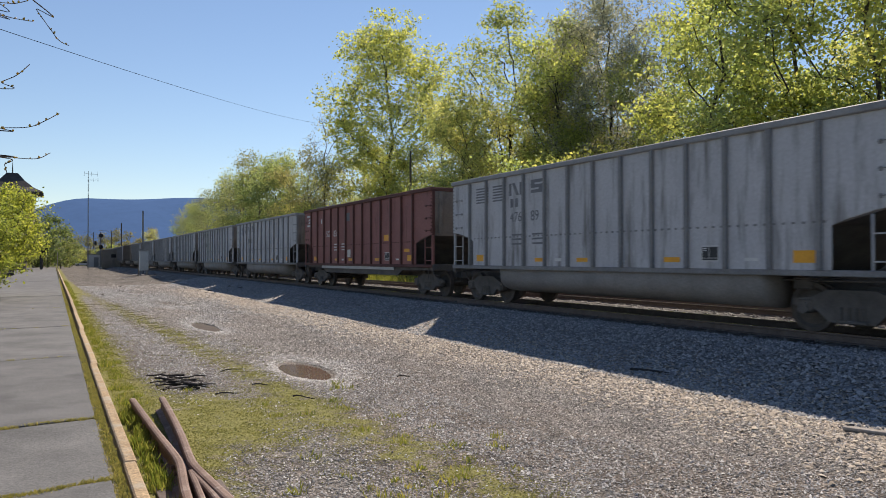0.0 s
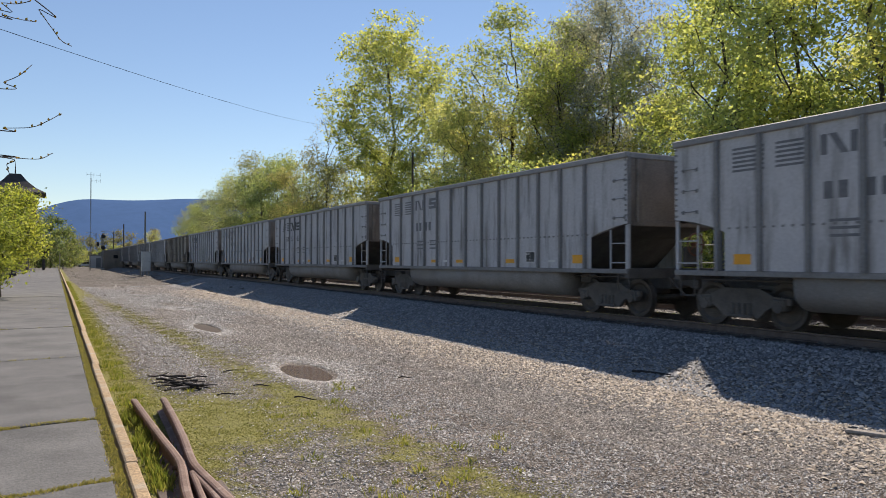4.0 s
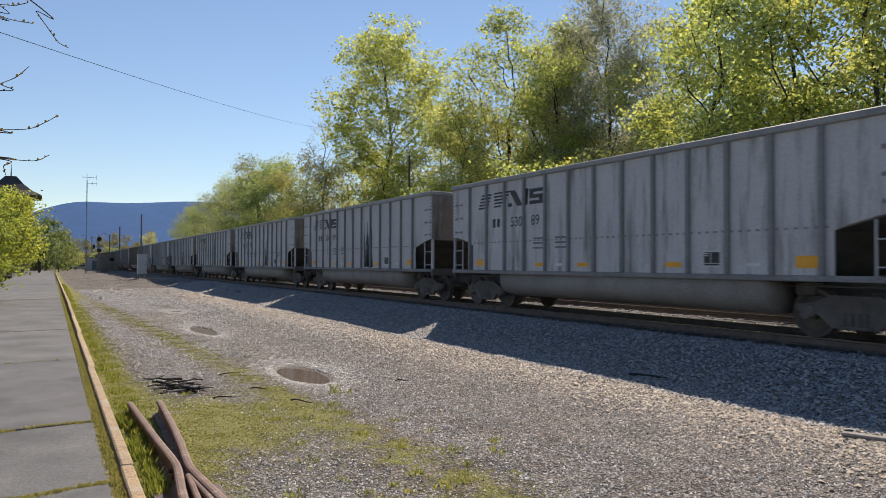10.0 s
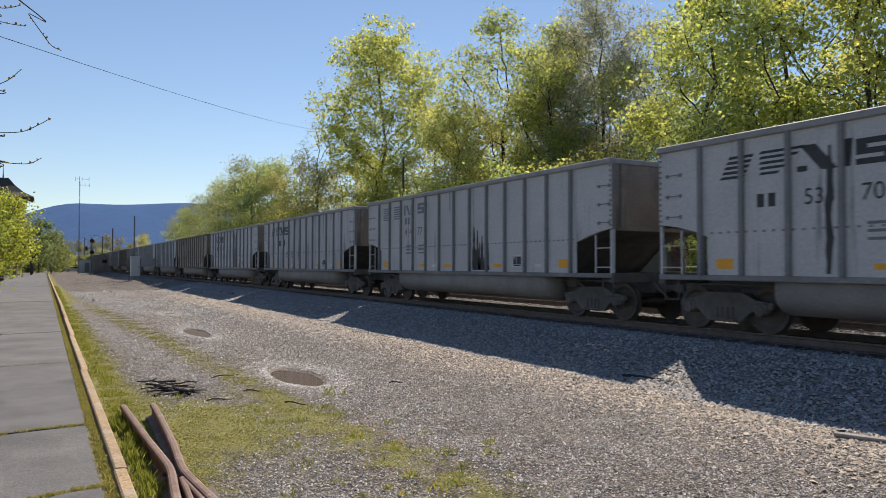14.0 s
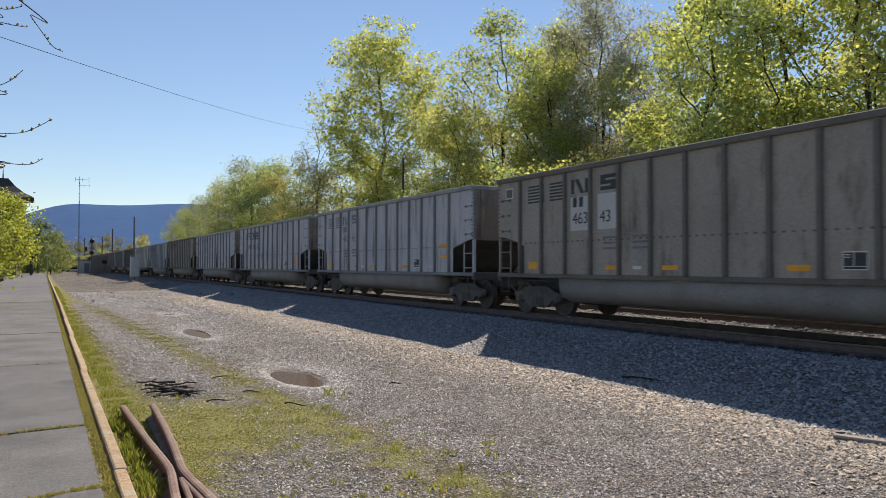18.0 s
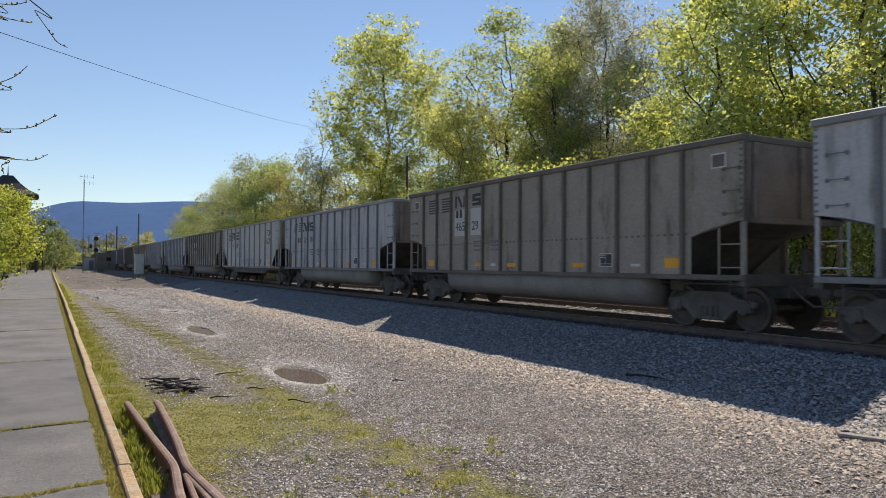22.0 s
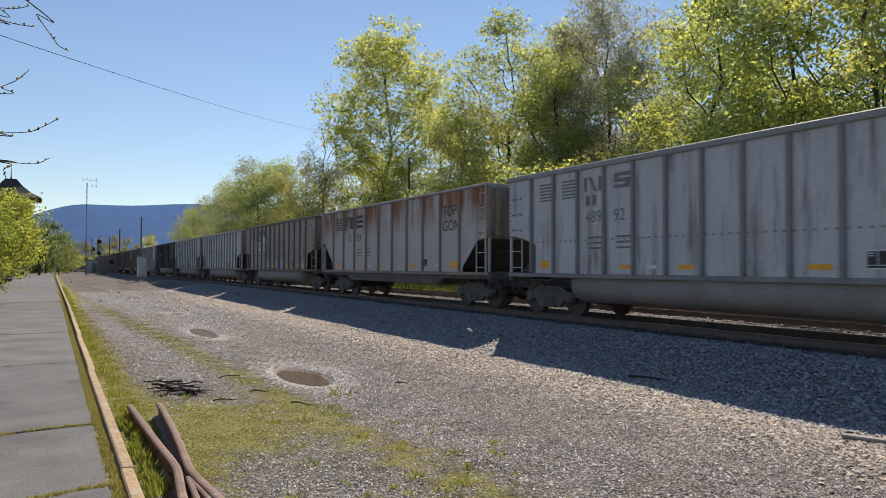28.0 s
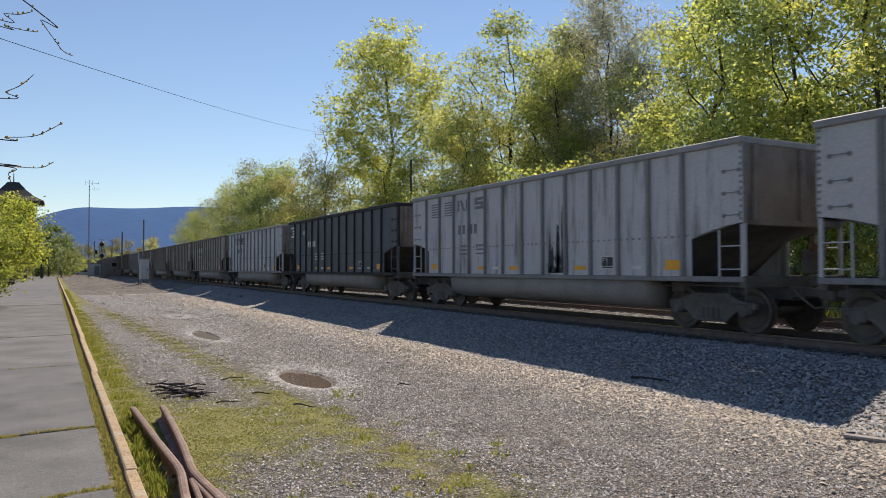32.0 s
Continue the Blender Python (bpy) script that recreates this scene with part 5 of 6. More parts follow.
WETSTONE = stone_mat("wet_pale_gravel", (0.13, 0.128, 0.125), (0.26, 0.255, 0.25), (0.48, 0.47, 0.46))
WETSTONE.node_tree.nodes["Principled BSDF"].inputs["Roughness"].default_value = 0.55
COALSTONE = stone_mat("coal_dusted_ballast", (0.075, 0.072, 0.07), (0.135, 0.13, 0.125), (0.21, 0.2, 0.19))
DEBRIS = stone_mat("earthy_rubble", (0.07, 0.058, 0.05), (0.17, 0.15, 0.13), (0.42, 0.39, 0.35))
gravel()
debris()


def blades(rng, x, y, z, h, w, name, label, material, droop=0.5):
    n = len(x)
    a = rng.uniform(0, 6.283, n)
    lean = rng.uniform(0.1, droop, n) * h
    dx, dy = np.cos(a), np.sin(a)
    b = rng.uniform(0, 6.283, n)
    wx, wy = np.cos(b) * w, np.sin(b) * w
    p0 = np.stack([x - wx, y - wy, z], 1)
    p1 = np.stack([x + wx, y + wy, z], 1)
    p2 = np.stack([x + dx * lean * 0.4 + wx * 0.6, y + dy * lean * 0.4 + wy * 0.6, z + h * 0.6], 1)
    p3 = np.stack([x + dx * lean, y + dy * lean, z + h], 1)
    v = np.stack([p0, p1, p2, p3], 1).reshape(-1, 3)
    k = 4 * np.arange(n)[:, None]
    f = np.concatenate([k + np.array([[0, 1, 2]]), k + np.array([[0, 2, 3]])], 0)
    return tagged(new(name, soup(name, v, f, material)), label, "grass", kind="stuff")


def yard_blades(rng, x, y, lift, h, w, name, label, material, droop=0.5):
    """Blades that stand in the yard, given in its plan's units."""
    x, y = x * YARD_UNIT, y * YARD_UNIT
    return blades(rng, x, y, ground_z(x, y) + lift, h * YARD_UNIT, w * YARD_UNIT, name, label, material, droop)


def tufts(rng, cx, cy, count, radius, tall):
    xs, ys, hs = [], [], []
    for x, y, c, r, t in zip(cx, cy, count, radius, tall):
        xs.append(rng.normal(x, r, int(c)))
        ys.append(rng.normal(y, r, int(c)))
        hs.append(t * rng.uniform(0.4, 1.2, int(c)))
    return np.concatenate(xs), np.concatenate(ys), np.concatenate(hs)


def grass():
    rng = np.random.default_rng(31)
    # along the kerb on the yard side
    n = 520
    cy = 3 + 60 * rng.random(n) ** 1.6
    cx = 0.68 + np.abs(rng.normal(0, 0.10, n))
    x, y, h = tufts(rng, cx, cy, np.full(n, 34), np.full(n, 0.05), 0.014 + 0.06 * rng.random(n) ** 4)
    x = np.maximum(x, 0.61)
    yard_blades(rng, x, y, -0.005, h, 0.004 + 0.0004 * y, "kerb_grass", "ragged spring grass along the platform kerb", GRASS)
    # rank tufts between the kerb and the scrap rails
    n = 70
    cy = 4.2 + 4.2 * rng.random(n)
    cx = rng.uniform(0.66, 0.76, n)
    x, y, h = tufts(rng, cx, cy, np.full(n, 60), np.full(n, 0.035), 0.06 + 0.06 * rng.random(n))
    x = np.maximum(x, 0.61)
    yard_blades(rng, x, y, -0.005, h, 0.0045, "grass_tuft", "rank green grass beside the scrap rails", GRASS)
    # moss and low grass in the yard
    n = 6000
    cy = 4 + 26 * rng.random(n) ** 1.5
    cx = rng.uniform(0.65, 3.6, n)
    keep = (mossy(cx, cy) + rng.normal(0, 0.3, n) > 0.6) & clear_of_water(cx, cy)
    cx, cy = cx[keep], cy[keep]
    m = len(cx)
    x, y, h = tufts(rng, cx, cy, np.full(m, 26), np.full(m, 0.10), 0.004 + 0.009 * rng.random(m))
    yard_blades(rng, x, y, 0.0, h, 0.005 + 0.0005 * y, "low_grass", "thin yellow-green moss and grass in the gravel", MOSSBLADE, 1.2)
    # weeds out in the gravel
    n = 26
    cy = 4.6 + 5.0 * rng.random(n)
    cx = 1.4 + 2.2 * rng.random(n)
    x, y, h = tufts(rng, cx, cy, np.full(n, 26), np.full(n, 0.05), 0.03 + 0.04 * rng.random(n))
    yard_blades(rng, x, y, 0.0, h, 0.006, "weeds", "small bright green weeds in the gravel", GRASS, 0.9)
    # bright clumps in the gravel and one at the kerb
    for name, label, places in (("weeds", "fresh green weeds in the grey gravel", ((2.15, 4.6), (2.3, 4.75), (2.0, 4.85), (2.4, 4.5), (2.25, 4.95), (2.55, 4.7), (1.95, 5.2), (2.75, 5.9), (2.85, 6.1))),
                                ("kerb_tuft", "bright green clump of grass at the kerb", ((0.70, 13.9), (0.72, 14.2), (0.70, 14.5)))):
        cx, cy = np.array([p[0] for p in places]), np.array([p[1] for p in places])
        m = len(places)
        x, y, h = tufts(rng, cx, cy, np.full(m, 26), np.full(m, 0.04), np.full(m, 0.045))
        yard_blades(rng, x, y, 0.0, h, 0.005, name, label, GRASS, 0.9)
    # joints of the platform
    n = 420
    joint = np.array([5.75, 8.1, 13.4, 19.5, 27.0])
    j = rng.choice(5, n, p=(0.62, 0.26, 0.06, 0.04, 0.02))
    cx = rng.uniform(-2.2, 0.42, n)
    cy = joint[j] + PLATFORM_LEAN * (cx - 0.4) + 0.025 * np.sin(9 * cx + joint[j])
    x, y, h = tufts(rng, cx, cy, np.full(n, 16), np.full(n, 0.022), np.full(n, 0.028))
    blades(rng, x, y, np.full(len(x), -0.006), h, 0.005, "joint_moss", "moss and grass in the platform joints", MOSSBLADE, 1.0)
    # strip between asphalt and kerb
    n = 3200
    cy = 2 + 60 * rng.random(n) ** 1.6
    cx = rng.normal(0.435, 0.016, n)
    x, y, h = tufts(rng, cx, cy, np.full(n, 12), np.full(n, 0.02), 0.012 + 0.02 * rng.random(n))
    x = np.minimum(x, 0.462)
    blades(rng, x, y, np.full(len(x), -0.015), h, 0.004 + 0.0004 * y, "edge_moss", "mossy strip between asphalt and kerb", MOSSBLADE, 1.0)
    # grass bank beyond the second track
    n = 15000
    y = 10 + 100 * rng.random(n)
    x = 21 + 7 * rng.random(n)
    blades(rng, x, y, ground_z(x, y), rng.uniform(0.1, 0.4, n), 0.03, "bank_grass", "rough grass on the bank beyond the tracks", GRASS, 0.8)


MOSSBLADE = leaf_mat("moss_blades", (0.12, 0.13, 0.045), (0.20, 0.20, 0.065), (0.30, 0.28, 0.11), 0.35)
PLATFORM_LEAN = 0.15
grass()


def sweep(g, pts, prof, flip=1):
    """A rail-like profile of (across, up) carried along a level line of points (x, y, z)."""
    n, rings = len(prof), []
    pts = [Vector(p) for p in pts]
    for i, p in enumerate(pts):
        d = (pts[min(i + 1, len(pts) - 1)] - pts[max(i - 1, 0)]).normalized()
        side = Vector((d.y, -d.x, 0)) * flip
        rings.append([tuple(p + side * a + Vector((0, 0, b))) for a, b in prof])
    vs = [q for r in rings for q in r]
    fs = [(i * n + k, i * n + (k + 1) % n, (i + 1) * n + (k + 1) % n, (i + 1) * n + k) for i in range(len(pts) - 1) for k in range(n)]
    fs += [tuple(reversed(range(n))), tuple(range(len(vs) - n, len(vs)))]
    g.add(vs, fs)
    return g


HEAD = [(-0.065, 0.0), (0.065, 0.0), (0.065, 0.012), (0.012, 0.028), (0.010, 0.105), (0.030, 0.113), (0.034, 0.128), (0.028, 0.146), (0.014, 0.152),
        (-0.014, 0.152), (-0.028, 0.146), (-0.034, 0.128), (-0.030, 0.113), (-0.010, 0.105), (-0.012, 0.028), (-0.065, 0.012)]


def curve_pts(pts, per=6):
    """A smooth line through a few points."""
    p = [Vector(q) for q in pts]
    p = [2 * p[0] - p[1]] + p + [2 * p[-1] - p[-2]]
    out = []
    for i in range(1, len(p) - 2):
        for k in range(per):
            t = k / per
            a, b, c, d = p[i - 1], p[i], p[i + 1], p[i + 2]
            out.append(0.5 * (2 * b + (c - a) * t + (2 * a - 5 * b + 4 * c - d) * t * t + (3 * b - a - 3 * c + d) * t ** 3))
    out.append(p[-2])
    return out


def scrap_frog():
    z = -0.055
    fr = thing("scrap_rail_frog", YARD, "rusty scrap switch frog of two bent rails beside the kerb", "scrap rail")
    left = curve_pts([(0.755, 8.45, z), (0.775, 7.6, z), (0.80, 6.7, z), (0.828, 5.95, z), (0.825, 5.6, z), (0.775, 5.1, z), (0.745, 4.7, z), (0.70, 4.0, z), (0.66, 3.3, z)])
    right = curve_pts([(1.045, 8.40, z), (1.015, 7.5, z), (0.975, 6.6, z), (0.925, 5.85, z), (0.915, 5.55, z), (0.945, 5.1, z), (0.985, 4.6, z), (1.03, 4.0, z), (1.09, 3.3, z)])
    part("wing_rail", sweep(Geo(), left, HEAD), RUST, fr)
    part("wing_rail", sweep(Geo(), right, HEAD), RUST, fr)
    low = [(a * 0.7, b * 0.9) for a, b in HEAD]
    part("point_rail", sweep(Geo(), curve_pts([(0.875, 5.45, z), (0.85, 5.0, z), (0.82, 4.4, z), (0.79, 3.6, z)]), low), RUST, fr, "brown point rail of the frog")
    part("point_rail", sweep(Geo(), curve_pts([(0.885, 5.40, z), (0.91, 5.0, z), (0.935, 4.4, z), (0.97, 3.6, z)]), low), RUST, fr, "brown point rail of the frog")
    part("filler_block", Geo().box((0.876, 5.72, z + 0.06), (0.06, 0.34, 0.10), ch=0.01), DARKRUST, fr)
    part("base_plate", Geo().box((0.875, 5.3, z + 0.0), (0.46, 0.5, 0.02), ch=0.004), DARKRUST, fr)
    for y in (5.62, 5.80):
        part("bolt", Geo().lathe([(0.016, -0.09), (0.016, 0.09)], 6, 0, (0.876, y, z + 0.075)), RUST, fr)


scrap_frog()

WETWOOD = mat("charred_branch", (0.015, 0.013, 0.012), (0.035, 0.03, 0.027), 9.0, 0.8, grain=60, relief=0.5)
DRYWOOD = mat("grey_dry_wood", (0.24, 0.215, 0.19), (0.34, 0.31, 0.28), 4.0, 0.85, grain=30, relief=0.3, stretch=(1, 6, 6))


def sticks():
    rng = np.random.default_rng(9)
    for k in range(13):
        cx, cy = 1.44 + rng.uniform(-0.13, 0.13), 10.1 + rng.uniform(-0.5, 0.4)
        ln, a = rng.uniform(0.28, 0.62), rng.uniform(-0.25, 0.3) + (0.0 if k % 3 else 2.6)
        r = rng.uniform(0.008, 0.022)
        z0 = float(yard_z(cx, cy)) + r + 0.018 * (k % 4)
        pts = []
        for j in range(6):
            u = j / 5 - 0.5
            pts.append((cx + ln * u * math.cos(a) + rng.normal(0, 0.016), cy + ln * u * math.sin(a) + rng.normal(0, 0.07), z0 + rng.uniform(0, 0.014)))
        g = Geo().tube(pts, [r * (1 - 0.1 * j) for j in range(6)], 6)
        if k % 2:
            q = pts[3]
            g.tube([q, (q[0] + 0.1, q[1] + rng.uniform(-0.12, 0.12), q[2] + 0.02)], [r * 0.6, r * 0.3], 5)
        pale = k == 5
        tagged(part("stick", g, DRYWOOD if pale else WETWOOD, at=YARD), "pale dry stick on a heap of dark branches" if pale else "dark wet broken branch on the gravel", "stick", "broken branches in the yard")
    for x0, y0, x1, y1, r in ((7.1, 7.75, 7.42, 6.9, 0.018), (2.55, 8.6, 2.75, 8.35, 0.01), (2.3, 9.6, 2.55, 9.5, 0.009), (1.75, 9.15, 2.1, 9.1, 0.009), (2.15, 10.9, 2.6, 11.1, 0.008), (4.2, 9.2, 4.4, 9.15, 0.008)):
        pts = [(x0 + (x1 - x0) * u, y0 + (y1 - y0) * u + 0.03 * math.sin(7 * u), float(yard_z(x0, y0)) + r + 0.035 * (x0 > 6) + 0.01 * math.sin(5 * u)) for u in np.linspace(0, 1, 6)]
        tagged(part("stick", Geo().tube(pts, [r, r, r * 0.9, r * 0.8, r * 0.6, r * 0.4], 6), WETWOOD, at=YARD), "thin dark stick lying on the stones", "stick", "broken branches in the yard")
    m = pose(6.73, 3.64, float(yard_z(6.73, 3.64)) + 0.03, 0, 0, 22)
    tagged(part("plank", Geo().box((0, 0, 0), (0.10, 1.3, 0.03), ch=0.006), DRYWOOD, None, at=YARD @ m), "weathered grey plank lying on the stones", "plank")


sticks()


# ---- line-side equipment ----
SILVER = mat("aluminium_cabinet", (0.40, 0.41, 0.42), (0.50, 0.51, 0.52), 2.0, 0.45, 0.6, grain=25, grain_amount=0.15, relief=0.05)
GALV = mat("galvanised_steel", (0.15, 0.155, 0.16), (0.21, 0.215, 0.22), 3.0, 0.6, 0.3, grain=30, grain_amount=0.2, relief=0.05)
BLACKMETAL = mat("black_signal_paint", (0.012, 0.012, 0.013), (0.022, 0.022, 0.024), 3.0, 0.6, grain=30, grain_amount=0.2, relief=0.05)
HUTWALL = mat("grey_hut_siding", (0.21, 0.185, 0.155), (0.28, 0.25, 0.215), 1.0, 0.8, grain=15, grain_amount=0.25, relief=0.1, stain=((0.14, 0.12, 0.10), 0.8, 0.6, (1, 1, 0.4)))
PALEWALL = mat("pale_hut_siding", (0.42, 0.41, 0.40), (0.50, 0.49, 0.47), 1.0, 0.8, grain=15, grain_amount=0.2, relief=0.1)
DARKGLASS = mat("dark_glass", (0.02, 0.022, 0.025), (0.03, 0.032, 0.035), 3.0, 0.08, grain=10, grain_amount=0.1, relief=0.0)
POLEWOOD = mat("weathered_pole_wood", (0.09, 0.075, 0.06), (0.15, 0.125, 0.10), 3.0, 0.9, grain=25, relief=0.3, stretch=(4, 4, 0.4))
CONCRETE = mat("pale_concrete", (0.36, 0.35, 0.33), (0.45, 0.44, 0.41), 2.0, 0.9, grain=30, relief=0.2)


def on_ground(x, y):
    return (x, y, float(ground_z(x, y)))


def in_yard(u, v):
    return YARD @ Matrix.Translation((u, v, float(yard_z(u, v))))


def cabinet():
    c = thing("signal_cabinet", in_yard(6.78, 66.7), "silver aluminium signal cabinet on legs in the gravel", "cabinet")
    part("body", Geo().box((0, 0, 1.22), (0.72, 0.62, 1.62), ch=0.02), SILVER, c)
    part("roof", Geo().box((0, 0, 2.06), (0.80, 0.70, 0.06), ch=0.02), SILVER, c)
    part("door", Geo().box((0, -0.32, 1.22), (0.62, 0.03, 1.5), ch=0.01), SILVER, c)
    part("handle", Geo().box((0.22, -0.35, 1.2), (0.03, 0.04, 0.16), ch=0.008), BLACKMETAL, c)
    for sx in (-0.28, 0.28):
        part("leg", Geo().box((sx, 0, 0.19), (0.08, 0.5, 0.44)), GALV, c)
    p = thing("line_pole", in_yard(7.13, 71.0), "slim grey pole with a meter box behind the cabinet", "pole")
    part("shaft", Geo().tube([(0, 0, -0.3), (0, 0, 5.8)], [0.085, 0.065], 10), GALV, p)
    part("meter_box", Geo().box((-0.16, -0.1, 1.9), (0.26, 0.18, 0.9), ch=0.02), GALV, p)
    part("guy_stay", Geo().tube([(-0.8, -4.3, 0.0), (-0.55, -3.2, 1.4)], 0.05, 6), POLEWOOD, p)


def hut():
    h = thing("relay_hut", in_yard(8.35, 132.6), "grey-brown relay hut with a dark window beside the track", "hut")
    part("wall", Geo().box((0, 0, 1.55), (2.75, 3.4, 3.1), ch=0.03), HUTWALL, h)
    part("roof", Geo().box((0, 0, 3.16), (2.95, 3.6, 0.12), ch=0.03), GALV, h)
    part("window", Geo().box((0.35, -1.71, 2.15), (0.7, 0.05, 0.55), ch=0.01), DARKGLASS, h)
    part("door", Geo().box((-0.75, -1.715, 1.1), (0.8, 0.05, 2.0), ch=0.01), HUTWALL, h)
    b = thing("equipment_shed", in_yard(7.2, 161.5), "low pale equipment shed in the yard", "hut")
    part("wall", Geo().box((0, 0, 1.25), (2.5, 2.6, 2.5), ch=0.03), PALEWALL, b)
    part("roof", Geo().box((0, 0, 2.56), (2.7, 2.8, 0.1), ch=0.03), GALV, b)
    part("door", Geo().box((0.3, -1.32, 1.05), (0.85, 0.05, 1.9), ch=0.01), GALV, b)


def signal():
    s = thing("railway_signal", in_yard(6.72, 130.0), "two-headed black railway signal on a silver mast", "signal")
    part("mast", Geo().tube([(0, 0, 0), (0, 0, 6.0)], 0.09, 10), GALV, s)
    part("base", Geo().box((0, 0, 0.15), (0.5, 0.5, 0.3), ch=0.03), CONCRETE, s)
    for z in (5.45, 3.6):
        hd = part("signal_head", Geo().lathe([(0.32, -0.04), (0.34, 0.0), (0.32, 0.04)], 18, 1, (0.05, -0.2, z)).box((0.05, -0.1, z), (0.35, 0.25, 0.6), ch=0.04), BLACKMETAL, s)
        for dz in (-0.18, 0.0, 0.18):
            part("hood", Geo().lathe([(0.09, -0.42), (0.10, -0.24), (0.10, -0.22)], 10, 1, (0.05, 0, z + dz)), BLACKMETAL, hd)
    part("side_head", Geo().box((-0.75, 0, 4.2), (0.34, 0.3, 0.7), ch=0.04), BLACKMETAL, s)
    part("bracket", Geo().box((-0.38, 0, 4.2), (0.5, 0.06, 0.06)), GALV, s)
    part("platform_grate", Geo().box((0.1, 0.3, 2.9), (0.8, 0.6, 0.05)), GALV, s)
    part("ladder", Geo().tube([(-0.18, 0.35, 0), (-0.18, 0.35, 5.6)], 0.025, 5).tube([(0.18, 0.35, 0), (0.18, 0.35, 5.6)], 0.025, 5), GALV, s)


def antenna():
    a = thing("antenna_mast", in_yard(5.0, 133.4), "tall thin lattice radio mast with an antenna", "mast")
    for k in range(3):
        t = 2 * math.pi * k / 3
        part("mast_leg", Geo().tube([(0.09 * math.cos(t), 0.09 * math.sin(t), 0), (0.06 * math.cos(t), 0.06 * math.sin(t), 15.2)], 0.03, 5), GALV, a)
    g = Geo()
    for k in range(38):
        z = 0.4 * k
        t0, t1 = 2 * math.pi * (k % 3) / 3, 2 * math.pi * ((k + 1) % 3) / 3
        g.tube([(0.075 * math.cos(t0), 0.075 * math.sin(t0), z), (0.075 * math.cos(t1), 0.075 * math.sin(t1), z + 0.4)], 0.012, 4)
    part("lacing", g, GALV, a, "thin diagonal lacing bars")
    part("boom", Geo().tube([(-0.6, 0, 15.7), (1.4, 0, 15.7)], 0.03, 5), GALV, a)
    part("top_rod", Geo().tube([(0, 0, 15.0), (0, 0, 16.2)], 0.035, 5), GALV, a)
    for x in (-0.6, 0.45, 1.4):
        part("dipole", Geo().tube([(x, 0, 15.35), (x, 0, 16.1)], 0.02, 5), GALV, a)
    part("lower_boom", Geo().tube([(0, 0, 14.7), (1.5, 0, 14.75)], 0.025, 5), GALV, a)
    for x in (0.8, 1.45):
        part("dipole", Geo().tube([(x, 0, 14.4), (x, 0, 15.05)], 0.02, 5), GALV, a)


def poles():
    spots = [(9.44, 125.3, 7.3, ""), (10.5, 164.5, 7.5, "lamp"), (9.0, 205, 8.5, "lamp"), (28.5, 59.6, 11.4, ""), (26.0, 104.6, 11.3, "arm"), (26.8, 131, 11.5, "lamp"), (12.0, 240, 9, "lamp")]
    for x, y, h, kind in spots:
        g = on_ground(x, y) if x > 20 else (x, y, 0.0)
        p = thing("utility_pole", in_yard(x, y) if x < 20 else g, "dark wooden utility pole beside the railway", "pole", "poles along the line")
        part("shaft", Geo().tube([(0, 0, -0.3), (0, 0, h - g[2])], [0.13, 0.09], 9), POLEWOOD, p)
        if kind == "arm":
            part("crossarm", Geo().box((0, 0, h - g[2] - 0.5), (2.0, 0.1, 0.12)), POLEWOOD, p)
        if kind == "lamp":
            part("lamp_arm", Geo().tube([(0, 0, h - g[2] - 0.6), (-0.9, -0.3, h - g[2] + 0.1), (-1.9, -0.5, h - g[2])], 0.04, 6), GALV, p)
            part("lamp_head", Geo().box((-2.1, -0.55, h - g[2] - 0.02), (0.6, 0.3, 0.16), ch=0.05), SILVER, p)
    s = thing("marker_post", on_ground(0.62, 141.4), "tall pale marker post at the platform end", "post")
    s.location.z = 0.0
    part("post", Geo().box((0, 0, 1.35), (0.12, 0.12, 2.7), ch=0.02), CONCRETE, s)


CABLE = mat("matt_black_cable", (0.01, 0.01, 0.012), (0.016, 0.016, 0.018), 3.0, 1.0, grain=10, relief=0.0)
CABLE.node_tree.nodes["Principled BSDF"].inputs["Specular IOR Level"].default_value = 0.0


def wire():
    # hung from beyond the platform to the pole across the tracks
    p0, p2 = Vector((-1.34, 23.39, 7.92)), Vector((25.04, 77.33, 16.64))
    pts = []
    for k in range(41):
        u = -0.55 + 1.62 * k / 40
        q = p0.lerp(p2, u)
        pts.append(tuple(q - Vector((0, 0, 4.0 * 0.28 * u * (1 - u)))))
    tagged(part("overhead_cable", Geo().tube(pts, 0.009, 5), CABLE), "single dark overhead cable sagging across the tracks", "cable")


cabinet()
hut()
signal()
antenna()
poles()
wire()

# ---- station, parked cars ----
ROOF = mat("dark_slate_roof", (0.045, 0.04, 0.04), (0.08, 0.072, 0.07), 2.0, 0.8, grain=20, relief=0.3)
BRICKWALL = mat("brown_station_wall", (0.21, 0.155, 0.12), (0.30, 0.23, 0.18), 2.0, 0.85, grain=20, relief=0.2)
DARKWOOD = mat("dark_painted_timber", (0.02, 0.018, 0.017), (0.04, 0.036, 0.033), 3.0, 0.7, grain=25, relief=0.15)
CREAM = mat("cream_panel", (0.42, 0.40, 0.35), (0.52, 0.50, 0.44), 2.0, 0.8, grain=20, relief=0.1)


